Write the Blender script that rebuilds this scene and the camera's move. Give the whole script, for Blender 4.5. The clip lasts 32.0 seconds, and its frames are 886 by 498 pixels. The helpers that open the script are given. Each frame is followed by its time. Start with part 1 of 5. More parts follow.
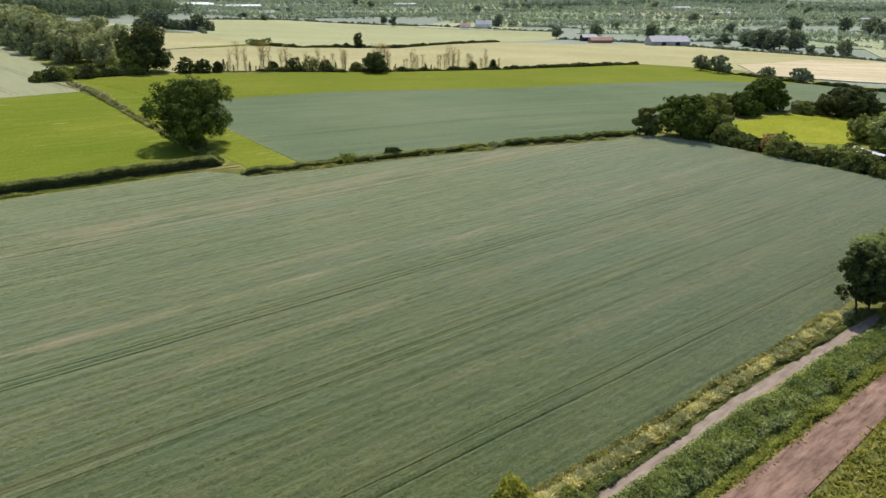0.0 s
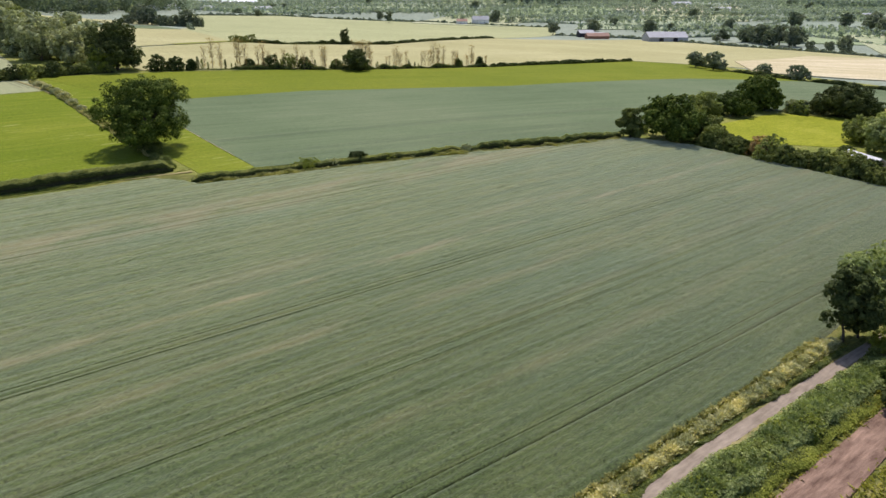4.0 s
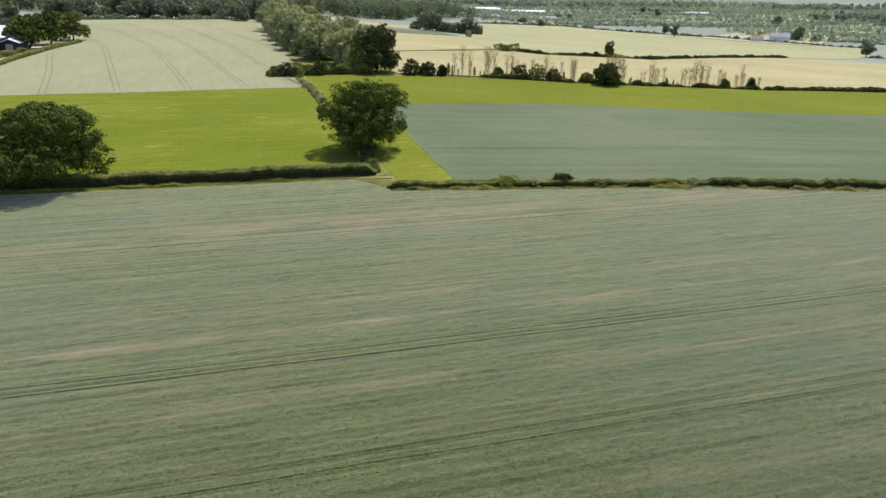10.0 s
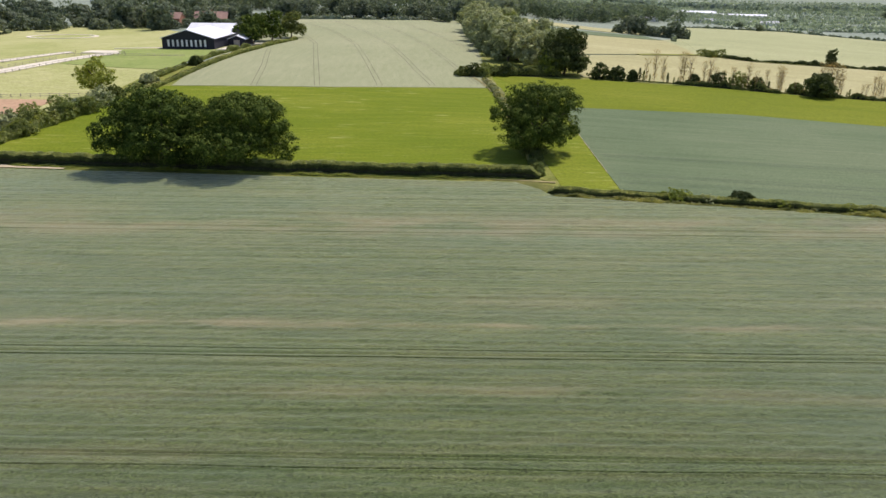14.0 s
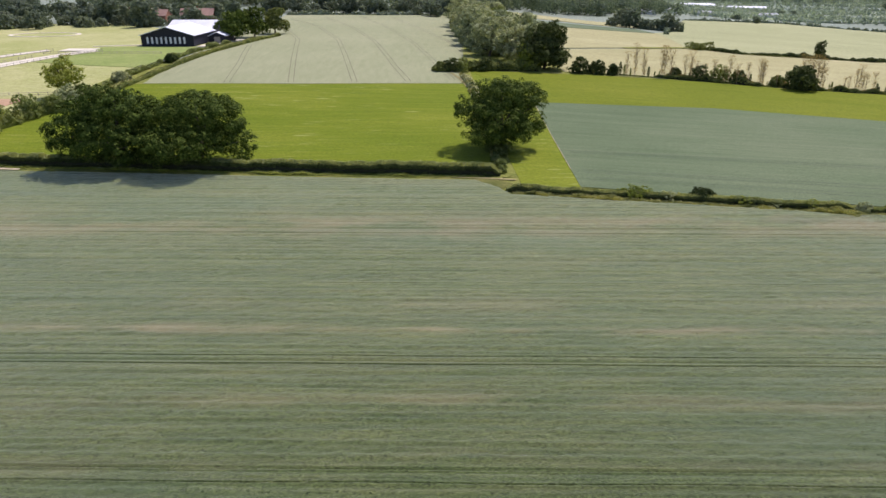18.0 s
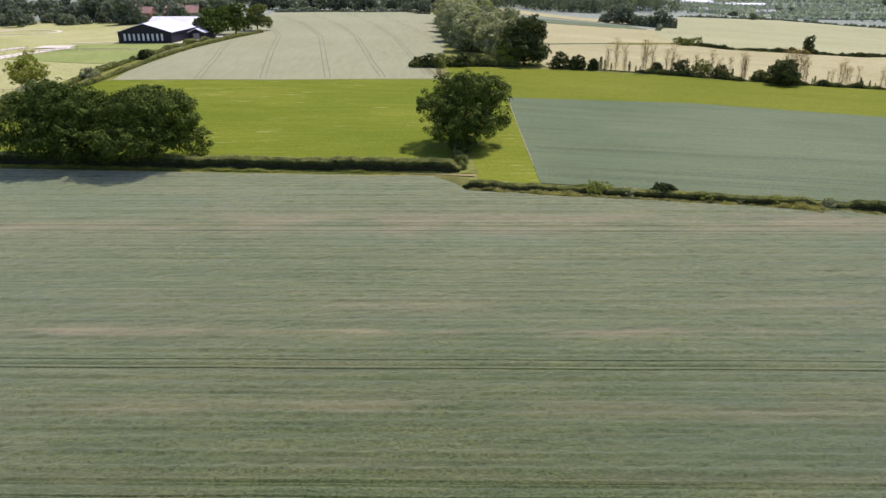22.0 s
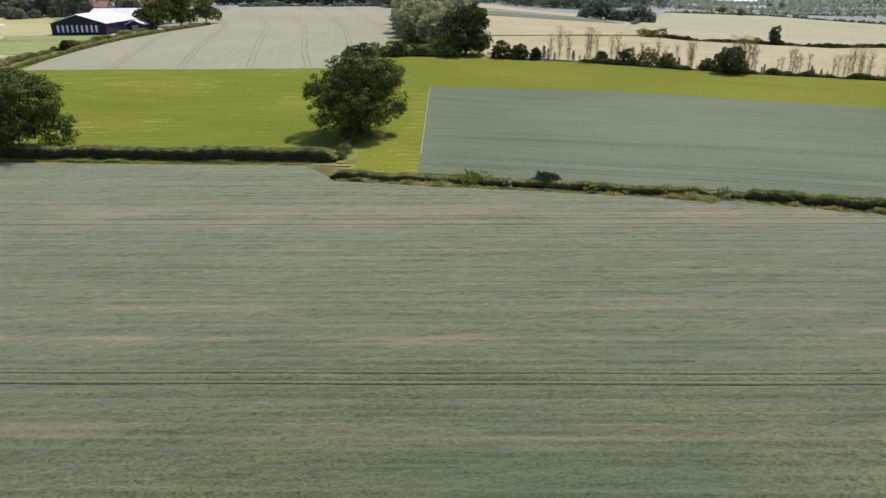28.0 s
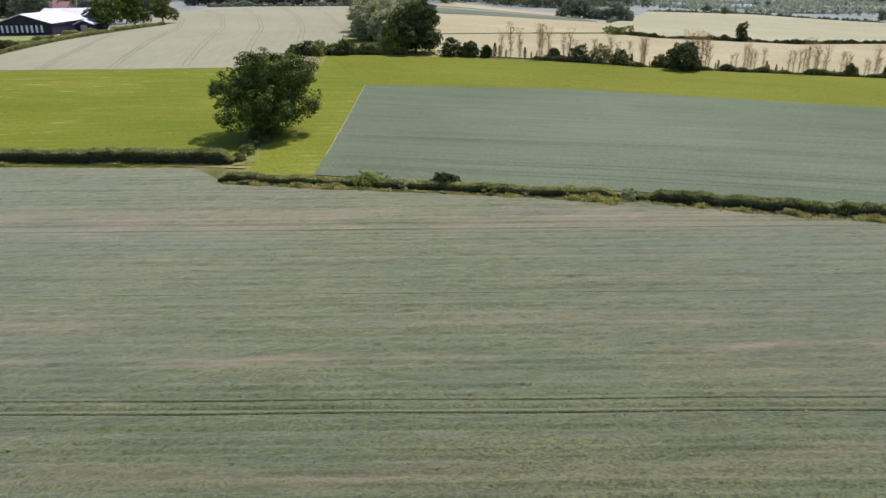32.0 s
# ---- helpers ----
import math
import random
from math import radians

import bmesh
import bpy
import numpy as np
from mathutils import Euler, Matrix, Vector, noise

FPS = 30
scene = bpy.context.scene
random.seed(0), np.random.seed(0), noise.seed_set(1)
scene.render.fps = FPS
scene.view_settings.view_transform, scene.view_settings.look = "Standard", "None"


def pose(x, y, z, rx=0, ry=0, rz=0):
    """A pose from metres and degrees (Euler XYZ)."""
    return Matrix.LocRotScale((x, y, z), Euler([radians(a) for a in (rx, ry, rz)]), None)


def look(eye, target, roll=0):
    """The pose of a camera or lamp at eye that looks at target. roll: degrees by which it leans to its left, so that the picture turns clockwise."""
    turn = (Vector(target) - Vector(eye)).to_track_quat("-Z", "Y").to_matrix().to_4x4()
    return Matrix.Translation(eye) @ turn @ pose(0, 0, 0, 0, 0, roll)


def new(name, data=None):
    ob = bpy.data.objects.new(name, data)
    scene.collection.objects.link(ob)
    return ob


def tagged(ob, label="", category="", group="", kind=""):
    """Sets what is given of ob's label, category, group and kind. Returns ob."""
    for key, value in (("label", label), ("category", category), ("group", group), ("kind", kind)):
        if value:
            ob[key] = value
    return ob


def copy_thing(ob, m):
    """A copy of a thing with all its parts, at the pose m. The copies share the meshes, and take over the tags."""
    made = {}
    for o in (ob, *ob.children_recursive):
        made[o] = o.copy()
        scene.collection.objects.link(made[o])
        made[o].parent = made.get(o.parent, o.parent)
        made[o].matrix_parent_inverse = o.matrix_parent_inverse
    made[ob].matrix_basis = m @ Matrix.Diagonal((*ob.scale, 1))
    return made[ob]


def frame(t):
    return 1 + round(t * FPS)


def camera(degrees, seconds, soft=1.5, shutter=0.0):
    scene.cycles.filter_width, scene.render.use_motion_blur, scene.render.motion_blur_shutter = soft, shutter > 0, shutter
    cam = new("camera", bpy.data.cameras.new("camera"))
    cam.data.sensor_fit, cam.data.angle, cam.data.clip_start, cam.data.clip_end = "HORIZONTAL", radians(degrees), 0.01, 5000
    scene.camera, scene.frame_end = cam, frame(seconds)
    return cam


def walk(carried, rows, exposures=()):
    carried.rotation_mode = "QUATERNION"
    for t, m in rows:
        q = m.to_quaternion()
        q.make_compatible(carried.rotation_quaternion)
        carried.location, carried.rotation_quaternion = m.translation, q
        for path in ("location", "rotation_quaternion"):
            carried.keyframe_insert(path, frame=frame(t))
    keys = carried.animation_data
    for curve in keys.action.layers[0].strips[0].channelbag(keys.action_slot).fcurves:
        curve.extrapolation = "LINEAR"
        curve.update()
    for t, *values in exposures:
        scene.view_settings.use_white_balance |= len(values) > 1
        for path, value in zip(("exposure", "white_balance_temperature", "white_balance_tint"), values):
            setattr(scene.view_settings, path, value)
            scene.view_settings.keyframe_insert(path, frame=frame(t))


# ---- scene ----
cam = camera(64.15, 32.0)
# seconds, place in metres, turn in degrees
PATH = [
    (0.0, -0.0, -0.0, 46.0, 68.427, -0.562, -38.628),
    (0.5, 1.43, 0.32, 45.96, 68.432, -0.541, -38.611),
    (1.0, 2.88, 0.67, 45.87, 68.389, -0.539, -38.6),
    (1.5, 4.35, 1.06, 45.74, 68.395, -0.483, -38.577),
    (2.0, 5.8, 1.48, 45.58, 68.353, -0.481, -38.514),
    (2.5, 7.33, 1.94, 45.45, 68.295, -0.507, -38.496),
    (3.0, 9.08, 2.45, 45.43, 68.217, -0.5, -38.535),
    (3.5, 10.98, 2.95, 45.43, 68.158, -0.518, -38.517),
    (5.5, 19.38, 5.57, 45.07, 67.971, -0.469, -38.595),
    (6.0, 21.3, 6.17, 44.95, 67.949, -0.519, -38.612),
    (6.5, 23.17, 6.71, 44.83, 67.947, -0.535, -38.595),
    (7.0, 25.0, 7.21, 44.67, 67.964, -0.56, -38.634),
    (7.5, 26.71, 7.64, 44.57, 67.898, -0.52, -42.221),
    (8.0, 28.06, 8.07, 44.48, 67.887, -0.535, -43.649),
    (8.5, 29.1, 8.48, 44.44, 67.969, -0.53, -42.748),
    (9.0, 30.02, 8.69, 44.48, 68.333, -0.564, -32.381),
    (9.5, 31.16, 8.63, 44.52, 68.612, -0.646, -20.33),
    (10.0, 32.35, 8.54, 44.53, 68.69, -0.7, -16.26),
    (10.5, 33.31, 8.57, 44.48, 68.687, -0.59, -15.787),
    (11.0, 34.02, 8.67, 44.4, 68.664, -0.499, -15.814),
    (11.5, 34.55, 8.78, 44.36, 68.653, -0.416, -15.705),
    (12.0, 35.18, 8.82, 44.34, 68.824, -0.402, -8.849),
    (12.5, 36.05, 8.73, 44.3, 68.944, -0.517, -1.606),
    (13.0, 36.97, 8.73, 44.3, 68.867, -0.489, -0.383),
    (13.5, 37.9, 8.87, 44.31, 68.775, -0.443, -0.358),
    (14.0, 38.94, 9.09, 44.31, 68.718, -0.412, -0.324),
    (14.5, 40.04, 9.34, 44.33, 68.644, -0.36, -0.315),
    (16.5, 45.18, 10.9, 44.35, 68.379, -0.153, -0.131),
    (17.0, 46.34, 11.21, 44.31, 68.365, -0.051, -0.148),
    (17.5, 47.45, 11.49, 44.25, 68.338, 0.009, -0.153),
    (18.0, 48.54, 11.78, 44.19, 68.328, 0.074, -0.206),
    (18.5, 49.57, 12.14, 44.12, 68.331, 0.116, -0.193),
    (19.0, 50.55, 12.55, 44.06, 68.328, 0.178, -0.231),
    (19.5, 51.54, 13.0, 44.01, 68.332, 0.174, -0.21),
    (20.0, 52.55, 13.4, 43.9, 68.335, 0.233, -0.22),
    (20.5, 53.63, 13.83, 43.7, 68.344, 0.251, -0.232),
    (21.0, 54.85, 14.37, 43.36, 68.309, 0.246, -0.221),
    (21.5, 56.25, 15.0, 42.95, 68.262, 0.264, -0.176),
    (22.0, 57.85, 15.69, 42.5, 68.228, 0.281, -0.123),
    (22.5, 59.58, 16.41, 42.02, 68.184, 0.26, -0.098),
    (23.0, 61.39, 17.15, 41.53, 68.168, 0.293, -0.089),
    (23.5, 63.29, 17.93, 41.0, 68.182, 0.345, -0.054),
    (24.0, 65.24, 18.8, 40.44, 68.211, 0.375, -0.065),
    (24.5, 67.3, 19.84, 39.92, 68.189, 0.363, -0.041),
    (25.0, 69.41, 21.02, 39.55, 68.194, 0.338, -0.002),
    (25.5, 71.51, 22.2, 39.3, 68.228, 0.414, -0.029),
    (27.5, 80.06, 25.83, 37.44, 68.241, 0.513, -0.036),
    (28.0, 82.3, 26.73, 37.16, 68.244, 0.503, -0.065),
    (28.5, 84.54, 27.66, 36.99, 68.258, 0.551, -0.137),
    (29.0, 86.8, 28.62, 36.89, 68.254, 0.604, -0.251),
    (29.5, 89.08, 29.63, 36.83, 68.272, 0.645, -0.331),
    (30.0, 91.36, 30.65, 36.72, 68.261, 0.68, -0.327),
    (30.5, 93.63, 31.65, 36.51, 68.268, 0.723, -0.344),
    (31.0, 95.84, 32.66, 36.14, 68.266, 0.742, -0.448),
    (31.5, 97.74, 33.52, 35.59, 68.26, 0.649, -0.578),
    (32.0, 99.21, 34.06, 34.92, 68.34, 0.81, -0.514),
]
walk(cam, [(t, pose(x, y, z, rx, ry, rz)) for t, x, y, z, rx, ry, rz in PATH],
    [(0.0, 0.40, 6460, 15), (8.5, 0.53, 6310, 24), (13.0, 0.43, 6400, 21), (18.0, 0.42, 6160, 27), (25.0, 0.48, 6080, 33), (29.0, 0.36, 5940, 35), (32.0, 0.43, 5920, 38)])

# ---- light ----
world = bpy.data.worlds.new("sky")
scene.world = world
world.use_nodes = True
wn = world.node_tree.nodes
sky = wn.new("ShaderNodeTexSky")
sky.sky_type = "NISHITA"
sky.sun_disc = False
SUN_DIR = Vector((0.34, 0.40, 0.85)).normalized()
sky.sun_elevation = math.asin(SUN_DIR.z)
sky.sun_rotation = math.atan2(SUN_DIR.x, SUN_DIR.y)
world.node_tree.links.new(sky.outputs[0], wn["Background"].inputs[0])
wn["Background"].inputs[1].default_value = 0.10
sun = new("sun", bpy.data.lights.new("sun", "SUN"))
sun.data.energy = 3.4
sun.data.angle = radians(0.6)
sun.data.color = (1.0, 0.95, 0.86)
sun.matrix_world = look(SUN_DIR * 300, (0, 0, 0))


# ---- shape of the land ----
def smooth(a, b, v):
    u = np.clip((np.asarray(v, float) - a) / (b - a), 0, 1)
    return u * u * (3 - 2 * u)


def height(x, y):
    """Height of the bare ground."""
    x, y = np.asarray(x, float), np.asarray(y, float)
    h = 2 * smooth(105, 160, y) * smooth(330, 120, x) + 8.5 * smooth(150, 340, y) * smooth(230, -60, x)
    h = h - 28 * smooth(180, 760, x) - 14 * smooth(300, 900, y) * smooth(50, 260, x)
    r = np.hypot(x, y)
    return h + 170 * smooth(2500, 4600, r)


def ground_at(x, y):
    return float(height(x, y))


# ---- materials ----
def nodes_of(name, rough=0.8, spec=0.25):
    m = bpy.data.materials.new(name)
    m.use_nodes = True
    nt = m.node_tree
    b = nt.nodes["Principled BSDF"]
    b.inputs["Roughness"].default_value = rough
    b.inputs["Specular IOR Level"].default_value = spec
    return m, nt, b


def ramp(nt, source, stops):
    r = nt.nodes.new("ShaderNodeValToRGB")
    e = r.color_ramp.elements
    while len(e) < len(stops):
        e.new(0.5)
    for el, (p, c) in zip(e, stops):
        el.position, el.color = p, (*c, 1)
    nt.links.new(source, r.inputs[0])
    return r.outputs[0]


def noise_of(nt, coord, scale, detail=3, stretch=(1, 1, 1), rough=0.55):
    mp = nt.nodes.new("ShaderNodeMapping")
    mp.inputs["Scale"].default_value = stretch
    nt.links.new(coord, mp.inputs[0])
    n = nt.nodes.new("ShaderNodeTexNoise")
    n.inputs["Scale"].default_value = scale
    n.inputs["Detail"].default_value = detail
    n.inputs["Roughness"].default_value = rough
    nt.links.new(mp.outputs[0], n.inputs["Vector"])
    return n.outputs[0]


def mix(nt, fac, a, b, kind="MIX"):
    n = nt.nodes.new("ShaderNodeMix")
    n.data_type, n.blend_type = "RGBA", kind
    for sock, v in ((n.inputs[0], fac), (n.inputs[6], a), (n.inputs[7], b)):
        if isinstance(v, (int, float)):
            sock.default_value = v
        elif isinstance(v, tuple):
            sock.default_value = (*v, 1)
        else:
            nt.links.new(v, sock)
    return n.outputs[2]


def maths(nt, op, a, b=0.0):
    n = nt.nodes.new("ShaderNodeMath")
    n.operation = op
    for sock, v in zip(n.inputs, (a, b)):
        if isinstance(v, (int, float)):
            sock.default_value = v
        else:
            nt.links.new(v, sock)
    return n.outputs[0]


def bump(nt, b, h, strength, distance):
    n = nt.nodes.new("ShaderNodeBump")
    n.inputs["Strength"].default_value = strength
    n.inputs["Distance"].default_value = distance
    nt.links.new(h, n.inputs["Height"])
    nt.links.new(n.outputs[0], b.inputs["Normal"])


def field_material(name, low, mid, high, patch=0.03, along=(0.12, 1.0, 1.0), rows=1.2, fine=4.0, relief=0.12, bands=(), turn=0.0, amount=0.5, island=False, sheen=0.0, crisp=0.0, grain=0.6, flecks=None, tight=0.24):
    """Vegetation seen from above: broad patches, streaks along the drilling, fine mottling, dry bands at given y."""
    m, nt, b = nodes_of(name, 0.9, 0.04)
    co = nt.nodes.new("ShaderNodeTexCoord").outputs["Object"]
    if turn:
        mp = nt.nodes.new("ShaderNodeMapping")
        mp.inputs["Rotation"].default_value = (0, 0, radians(turn))
        nt.links.new(co, mp.inputs[0])
        co = mp.outputs[0]
    n1 = noise_of(nt, co, patch, 4)
    n2 = noise_of(nt, co, rows, 4, along, 0.6)
    n3 = noise_of(nt, co, fine, 4, (0.8, 1, 1), 0.7)
    col = ramp(nt, n2, ((0.28 + crisp, low), (0.5, mid), (0.75 - crisp, high)))
    col2 = ramp(nt, n1, ((0.3, low), (0.5, mid), (0.7, high)))
    col = mix(nt, amount, col, col2)
    col = mix(nt, grain, col, ramp(nt, n3, ((0.5 - tight, (0.36, 0.38, 0.36)), (0.5, (0.96, 0.96, 0.96)), (0.5 + tight, (1.45, 1.45, 1.38)))), "MULTIPLY")
    if flecks:
        n4 = noise_of(nt, co, 0.55, 4, (0.22, 1.4, 1), 0.6)
        n5 = noise_of(nt, co, 0.02, 2)
        k = maths(nt, "MULTIPLY", ramp(nt, n4, ((0.60, (0, 0, 0)), (0.70, (1, 1, 1)))), ramp(nt, n5, ((0.42, (0.15, 0.15, 0.15)), (0.6, (0.75, 0.75, 0.75)))))
        col = mix(nt, k, col, flecks)
    if bands:
        sep = nt.nodes.new("ShaderNodeSeparateXYZ")
        nt.links.new(co, sep.inputs[0])
        broken = noise_of(nt, co, 0.09, 5, (0.5, 1.6, 1), 0.65)
        streaks = noise_of(nt, co, 0.11, 4, (0.16, 1.5, 1), 0.6)
        col = mix(nt, maths(nt, "MULTIPLY", ramp(nt, streaks, ((0.50, (0, 0, 0)), (0.72, (1, 1, 1)))), 0.13), col, bands[0][3])
        lush = noise_of(nt, co, 0.045, 3, (0.35, 1.0, 1))
        col = mix(nt, maths(nt, "MULTIPLY", ramp(nt, lush, ((0.52, (0, 0, 0)), (0.68, (1, 1, 1)))), 0.4), col, (0.066, 0.110, 0.058))
        drills = noise_of(nt, co, 1.5, 2, (0.02, 1.0, 1), 0.6)
        col = mix(nt, 1.0, col, ramp(nt, drills, ((0.30, (0.78, 0.80, 0.78)), (0.50, (1.0, 1.0, 1.0)), (0.72, (1.10, 1.09, 1.08)))), "MULTIPLY")
        # Painted brightness: base colour lightens with y, imitating how grazing views look brighter.
        painted_fade = nt.nodes.new("ShaderNodeMapRange")
        painted_fade.inputs["From Min"].default_value, painted_fade.inputs["From Max"].default_value = 40.0, 150.0
        nt.links.new(sep.outputs[1], painted_fade.inputs["Value"])
        col = mix(nt, 1.0, col, mix(nt, painted_fade.outputs[0], (0.69, 0.74, 0.61), (1.52, 1.43, 1.44)), "MULTIPLY")
        # Second light falloff painted into the base colour, darker towards x = 0.
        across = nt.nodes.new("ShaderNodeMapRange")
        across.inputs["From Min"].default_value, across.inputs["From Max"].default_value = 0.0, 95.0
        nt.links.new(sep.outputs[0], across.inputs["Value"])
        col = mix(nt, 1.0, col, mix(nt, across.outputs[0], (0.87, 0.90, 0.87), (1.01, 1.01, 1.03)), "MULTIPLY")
        for y, width, strength, colour in bands:
            d = maths(nt, "DIVIDE", maths(nt, "ABSOLUTE", maths(nt, "SUBTRACT", maths(nt, "ADD", sep.outputs[1], maths(nt, "MULTIPLY", maths(nt, "SUBTRACT", lush, 0.5), 9.0)), y)), width)
            g = maths(nt, "POWER", 2.718, maths(nt, "MULTIPLY", maths(nt, "MULTIPLY", d, d), -1.0))
            k = maths(nt, "MULTIPLY", g, ramp(nt, broken, ((0.42, (0, 0, 0)), (0.62, (1, 1, 1)))))
            col = mix(nt, maths(nt, "MULTIPLY", k, strength), col, colour)
    if sheen:
        b.inputs["Sheen Weight"].default_value = sheen
        b.inputs["Sheen Roughness"].default_value = 0.45
        b.inputs["Sheen Tint"].default_value = (0.96, 0.94, 0.68, 1)
    if island:
        g = nt.nodes.new("ShaderNodeNewGeometry")
        col = mix(nt, 1.0, col, ramp(nt, g.outputs["Random Per Island"], ((0.0, (0.58, 0.63, 0.60)), (0.55, (0.98, 0.98, 0.98)), (1.0, (1.42, 1.38, 1.32)))), "MULTIPLY")
    nt.links.new(col, b.inputs["Base Color"])
    bump(nt, b, maths(nt, "ADD", n3, maths(nt, "MULTIPLY", n2, 0.6)), 0.8, relief)
    return m


def leaf_material(name, dark, mid, light, glow=0.3):
    dark, light = (tuple(0.55 * p + 0.45 * q for p, q in zip(c, mid)) for c in (dark, light))
    m, nt, b = nodes_of(name, 0.75, 0.06)
    g = nt.nodes.new("ShaderNodeNewGeometry")
    col = ramp(nt, g.outputs["Random Per Island"], ((0.0, dark), (0.55, mid), (1.0, light)))
    co = nt.nodes.new("ShaderNodeTexCoord").outputs["Object"]
    n = noise_of(nt, co, 0.42, 3)
    col = mix(nt, 1.0, col, ramp(nt, n, ((0.32, (0.62, 0.68, 0.62)), (0.68, (1.42, 1.36, 1.2)))), "MULTIPLY")
    oi = nt.nodes.new("ShaderNodeObjectInfo")
    col = mix(nt, 1.0, col, ramp(nt, oi.outputs["Random"], ((0.0, (0.82, 0.86, 0.8)), (1.0, (1.15, 1.1, 1.0)))), "MULTIPLY")
    nt.links.new(col, b.inputs["Base Color"])
    tr = nt.nodes.new("ShaderNodeBsdfTranslucent")
    nt.links.new(mix(nt, 1.0, col, (1.3, 1.35, 0.7), "MULTIPLY"), tr.inputs[0])
    ms = nt.nodes.new("ShaderNodeMixShader")
    ms.inputs[0].default_value = glow
    nt.links.new(b.outputs[0], ms.inputs[1])
    nt.links.new(tr.outputs[0], ms.inputs[2])
    nt.links.new(ms.outputs[0], nt.nodes["Material Output"].inputs[0])
    return m


def plain_material(name, a, c, scale=3.0, rough=0.8, stretch=(1, 1, 1), relief=0.02, metal=0.0, spec=0.3):
    m, nt, b = nodes_of(name, rough, spec)
    co = nt.nodes.new("ShaderNodeTexCoord").outputs["Object"]
    n = noise_of(nt, co, scale, 5, stretch, 0.65)
    n2 = noise_of(nt, co, scale * 0.13, 3)
    col = ramp(nt, n, ((0.3, a), (0.7, c)))
    col = mix(nt, 0.6, col, ramp(nt, n2, ((0.3, (0.75, 0.75, 0.75)), (0.7, (1.15, 1.15, 1.15)))), "MULTIPLY")
    nt.links.new(col, b.inputs["Base Color"])
    b.inputs["Metallic"].default_value = metal
    if relief:
        bump(nt, b, n, 0.6, relief)
    return m


TAN = (0.265, 0.215, 0.115)
DRY = ((93.4, 1.0, 0.62, TAN), (131.0, 5.0, 0.6, TAN), (100.5, 2.0, 0.22, TAN), (66.8, 1.2, 0.18, TAN), (55.0, 1.2, 0.2, TAN), (77.0, 1.3, 0.3, TAN))
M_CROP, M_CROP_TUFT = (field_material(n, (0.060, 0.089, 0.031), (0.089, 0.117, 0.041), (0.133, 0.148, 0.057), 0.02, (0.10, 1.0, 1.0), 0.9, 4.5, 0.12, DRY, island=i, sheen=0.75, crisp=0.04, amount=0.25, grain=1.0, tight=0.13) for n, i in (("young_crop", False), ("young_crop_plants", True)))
M_CROP2 = field_material("blue_green_crop", (0.090, 0.130, 0.064), (0.128, 0.168, 0.088), (0.175, 0.205, 0.115), 0.015, (0.05, 1.0, 1.0), 0.45, 3.0, 0.08, turn=13, grain=0.6)
M_GRASS = field_material("bright_ley", (0.100, 0.150, 0.010), (0.142, 0.182, 0.014), (0.215, 0.236, 0.030), 0.02, (0.1, 1.0, 1.0), 0.4, 2.0, 0.08, flecks=(0.36, 0.37, 0.13))
M_GRASS_N = field_material("yellow_green_ley", (0.115, 0.152, 0.012), (0.146, 0.178, 0.015), (0.185, 0.206, 0.023), 0.02, (0.1, 1.0, 1.0), 0.3, 1.5, 0.08, turn=14)
M_PALE = field_material("pale_cereal", (0.235, 0.262, 0.138), (0.285, 0.302, 0.168), (0.345, 0.346, 0.206), 0.012, (1.0, 0.15, 1.0), 0.5, 3.0, 0.06, grain=0.4)
M_RUT_GREEN = plain_material("trodden_green_crop", (0.045, 0.062, 0.034), (0.135, 0.17, 0.10), 0.5, 0.9)
M_RUT = plain_material("flattened_crop", (0.12, 0.118, 0.065), (0.22, 0.215, 0.125), 0.6, 0.9)
M_GOLD = field_material("ripening_cereal", (0.295, 0.285, 0.130), (0.362, 0.342, 0.168), (0.445, 0.415, 0.225), 0.012, (0.08, 1.0, 1.0), 0.2, 1.0, 0.15, turn=10)
M_STRAW = field_material("straw_cereal", (0.40, 0.345, 0.20), (0.49, 0.425, 0.26), (0.70, 0.62, 0.44), 0.02, (0.08, 1.0, 1.0), 0.1, 0.8, 0.1, turn=20, amount=0.3)
M_HAY = field_material("pale_meadow", (0.275, 0.295, 0.145), (0.33, 0.345, 0.175), (0.395, 0.395, 0.215), 0.01, (0.1, 1.0, 1.0), 0.15, 0.8, 0.1, turn=-8)
M_PASTURE = field_material("paddock_grass", (0.275, 0.31, 0.095), (0.375, 0.38, 0.155), (0.48, 0.455, 0.23), 0.03, (0.4, 1.0, 1.0), 0.4, 1.5, 0.08)
M_STABLEGRASS = field_material("lush_paddock_grass", (0.17, 0.23, 0.06), (0.235, 0.29, 0.085), (0.31, 0.34, 0.12), 0.04, (0.5, 1.0, 1.0), 0.4, 1.5, 0.08)
M_LAWN = field_material("sunny_pasture", (0.175, 0.205, 0.016), (0.24, 0.262, 0.022), (0.32, 0.32, 0.045), 0.05, (0.5, 1.0, 1.0), 0.5, 1.8, 0.06)
M_ROUGH = field_material("rough_grass", (0.10, 0.14, 0.03), (0.20, 0.22, 0.05), (0.32, 0.29, 0.09), 0.10, (0.6, 1.0, 1.0), 0.8, 2.5, 0.25)
# Shade beside the lane is painted in as darker green; rough_ground shares it.
M_VERGE = field_material("shaded_verge", (0.07, 0.09, 0.025), (0.14, 0.15, 0.04), (0.30, 0.25, 0.10), 0.2, (0.5, 1.0, 1.0), 1.2, 3.5, 0.2)
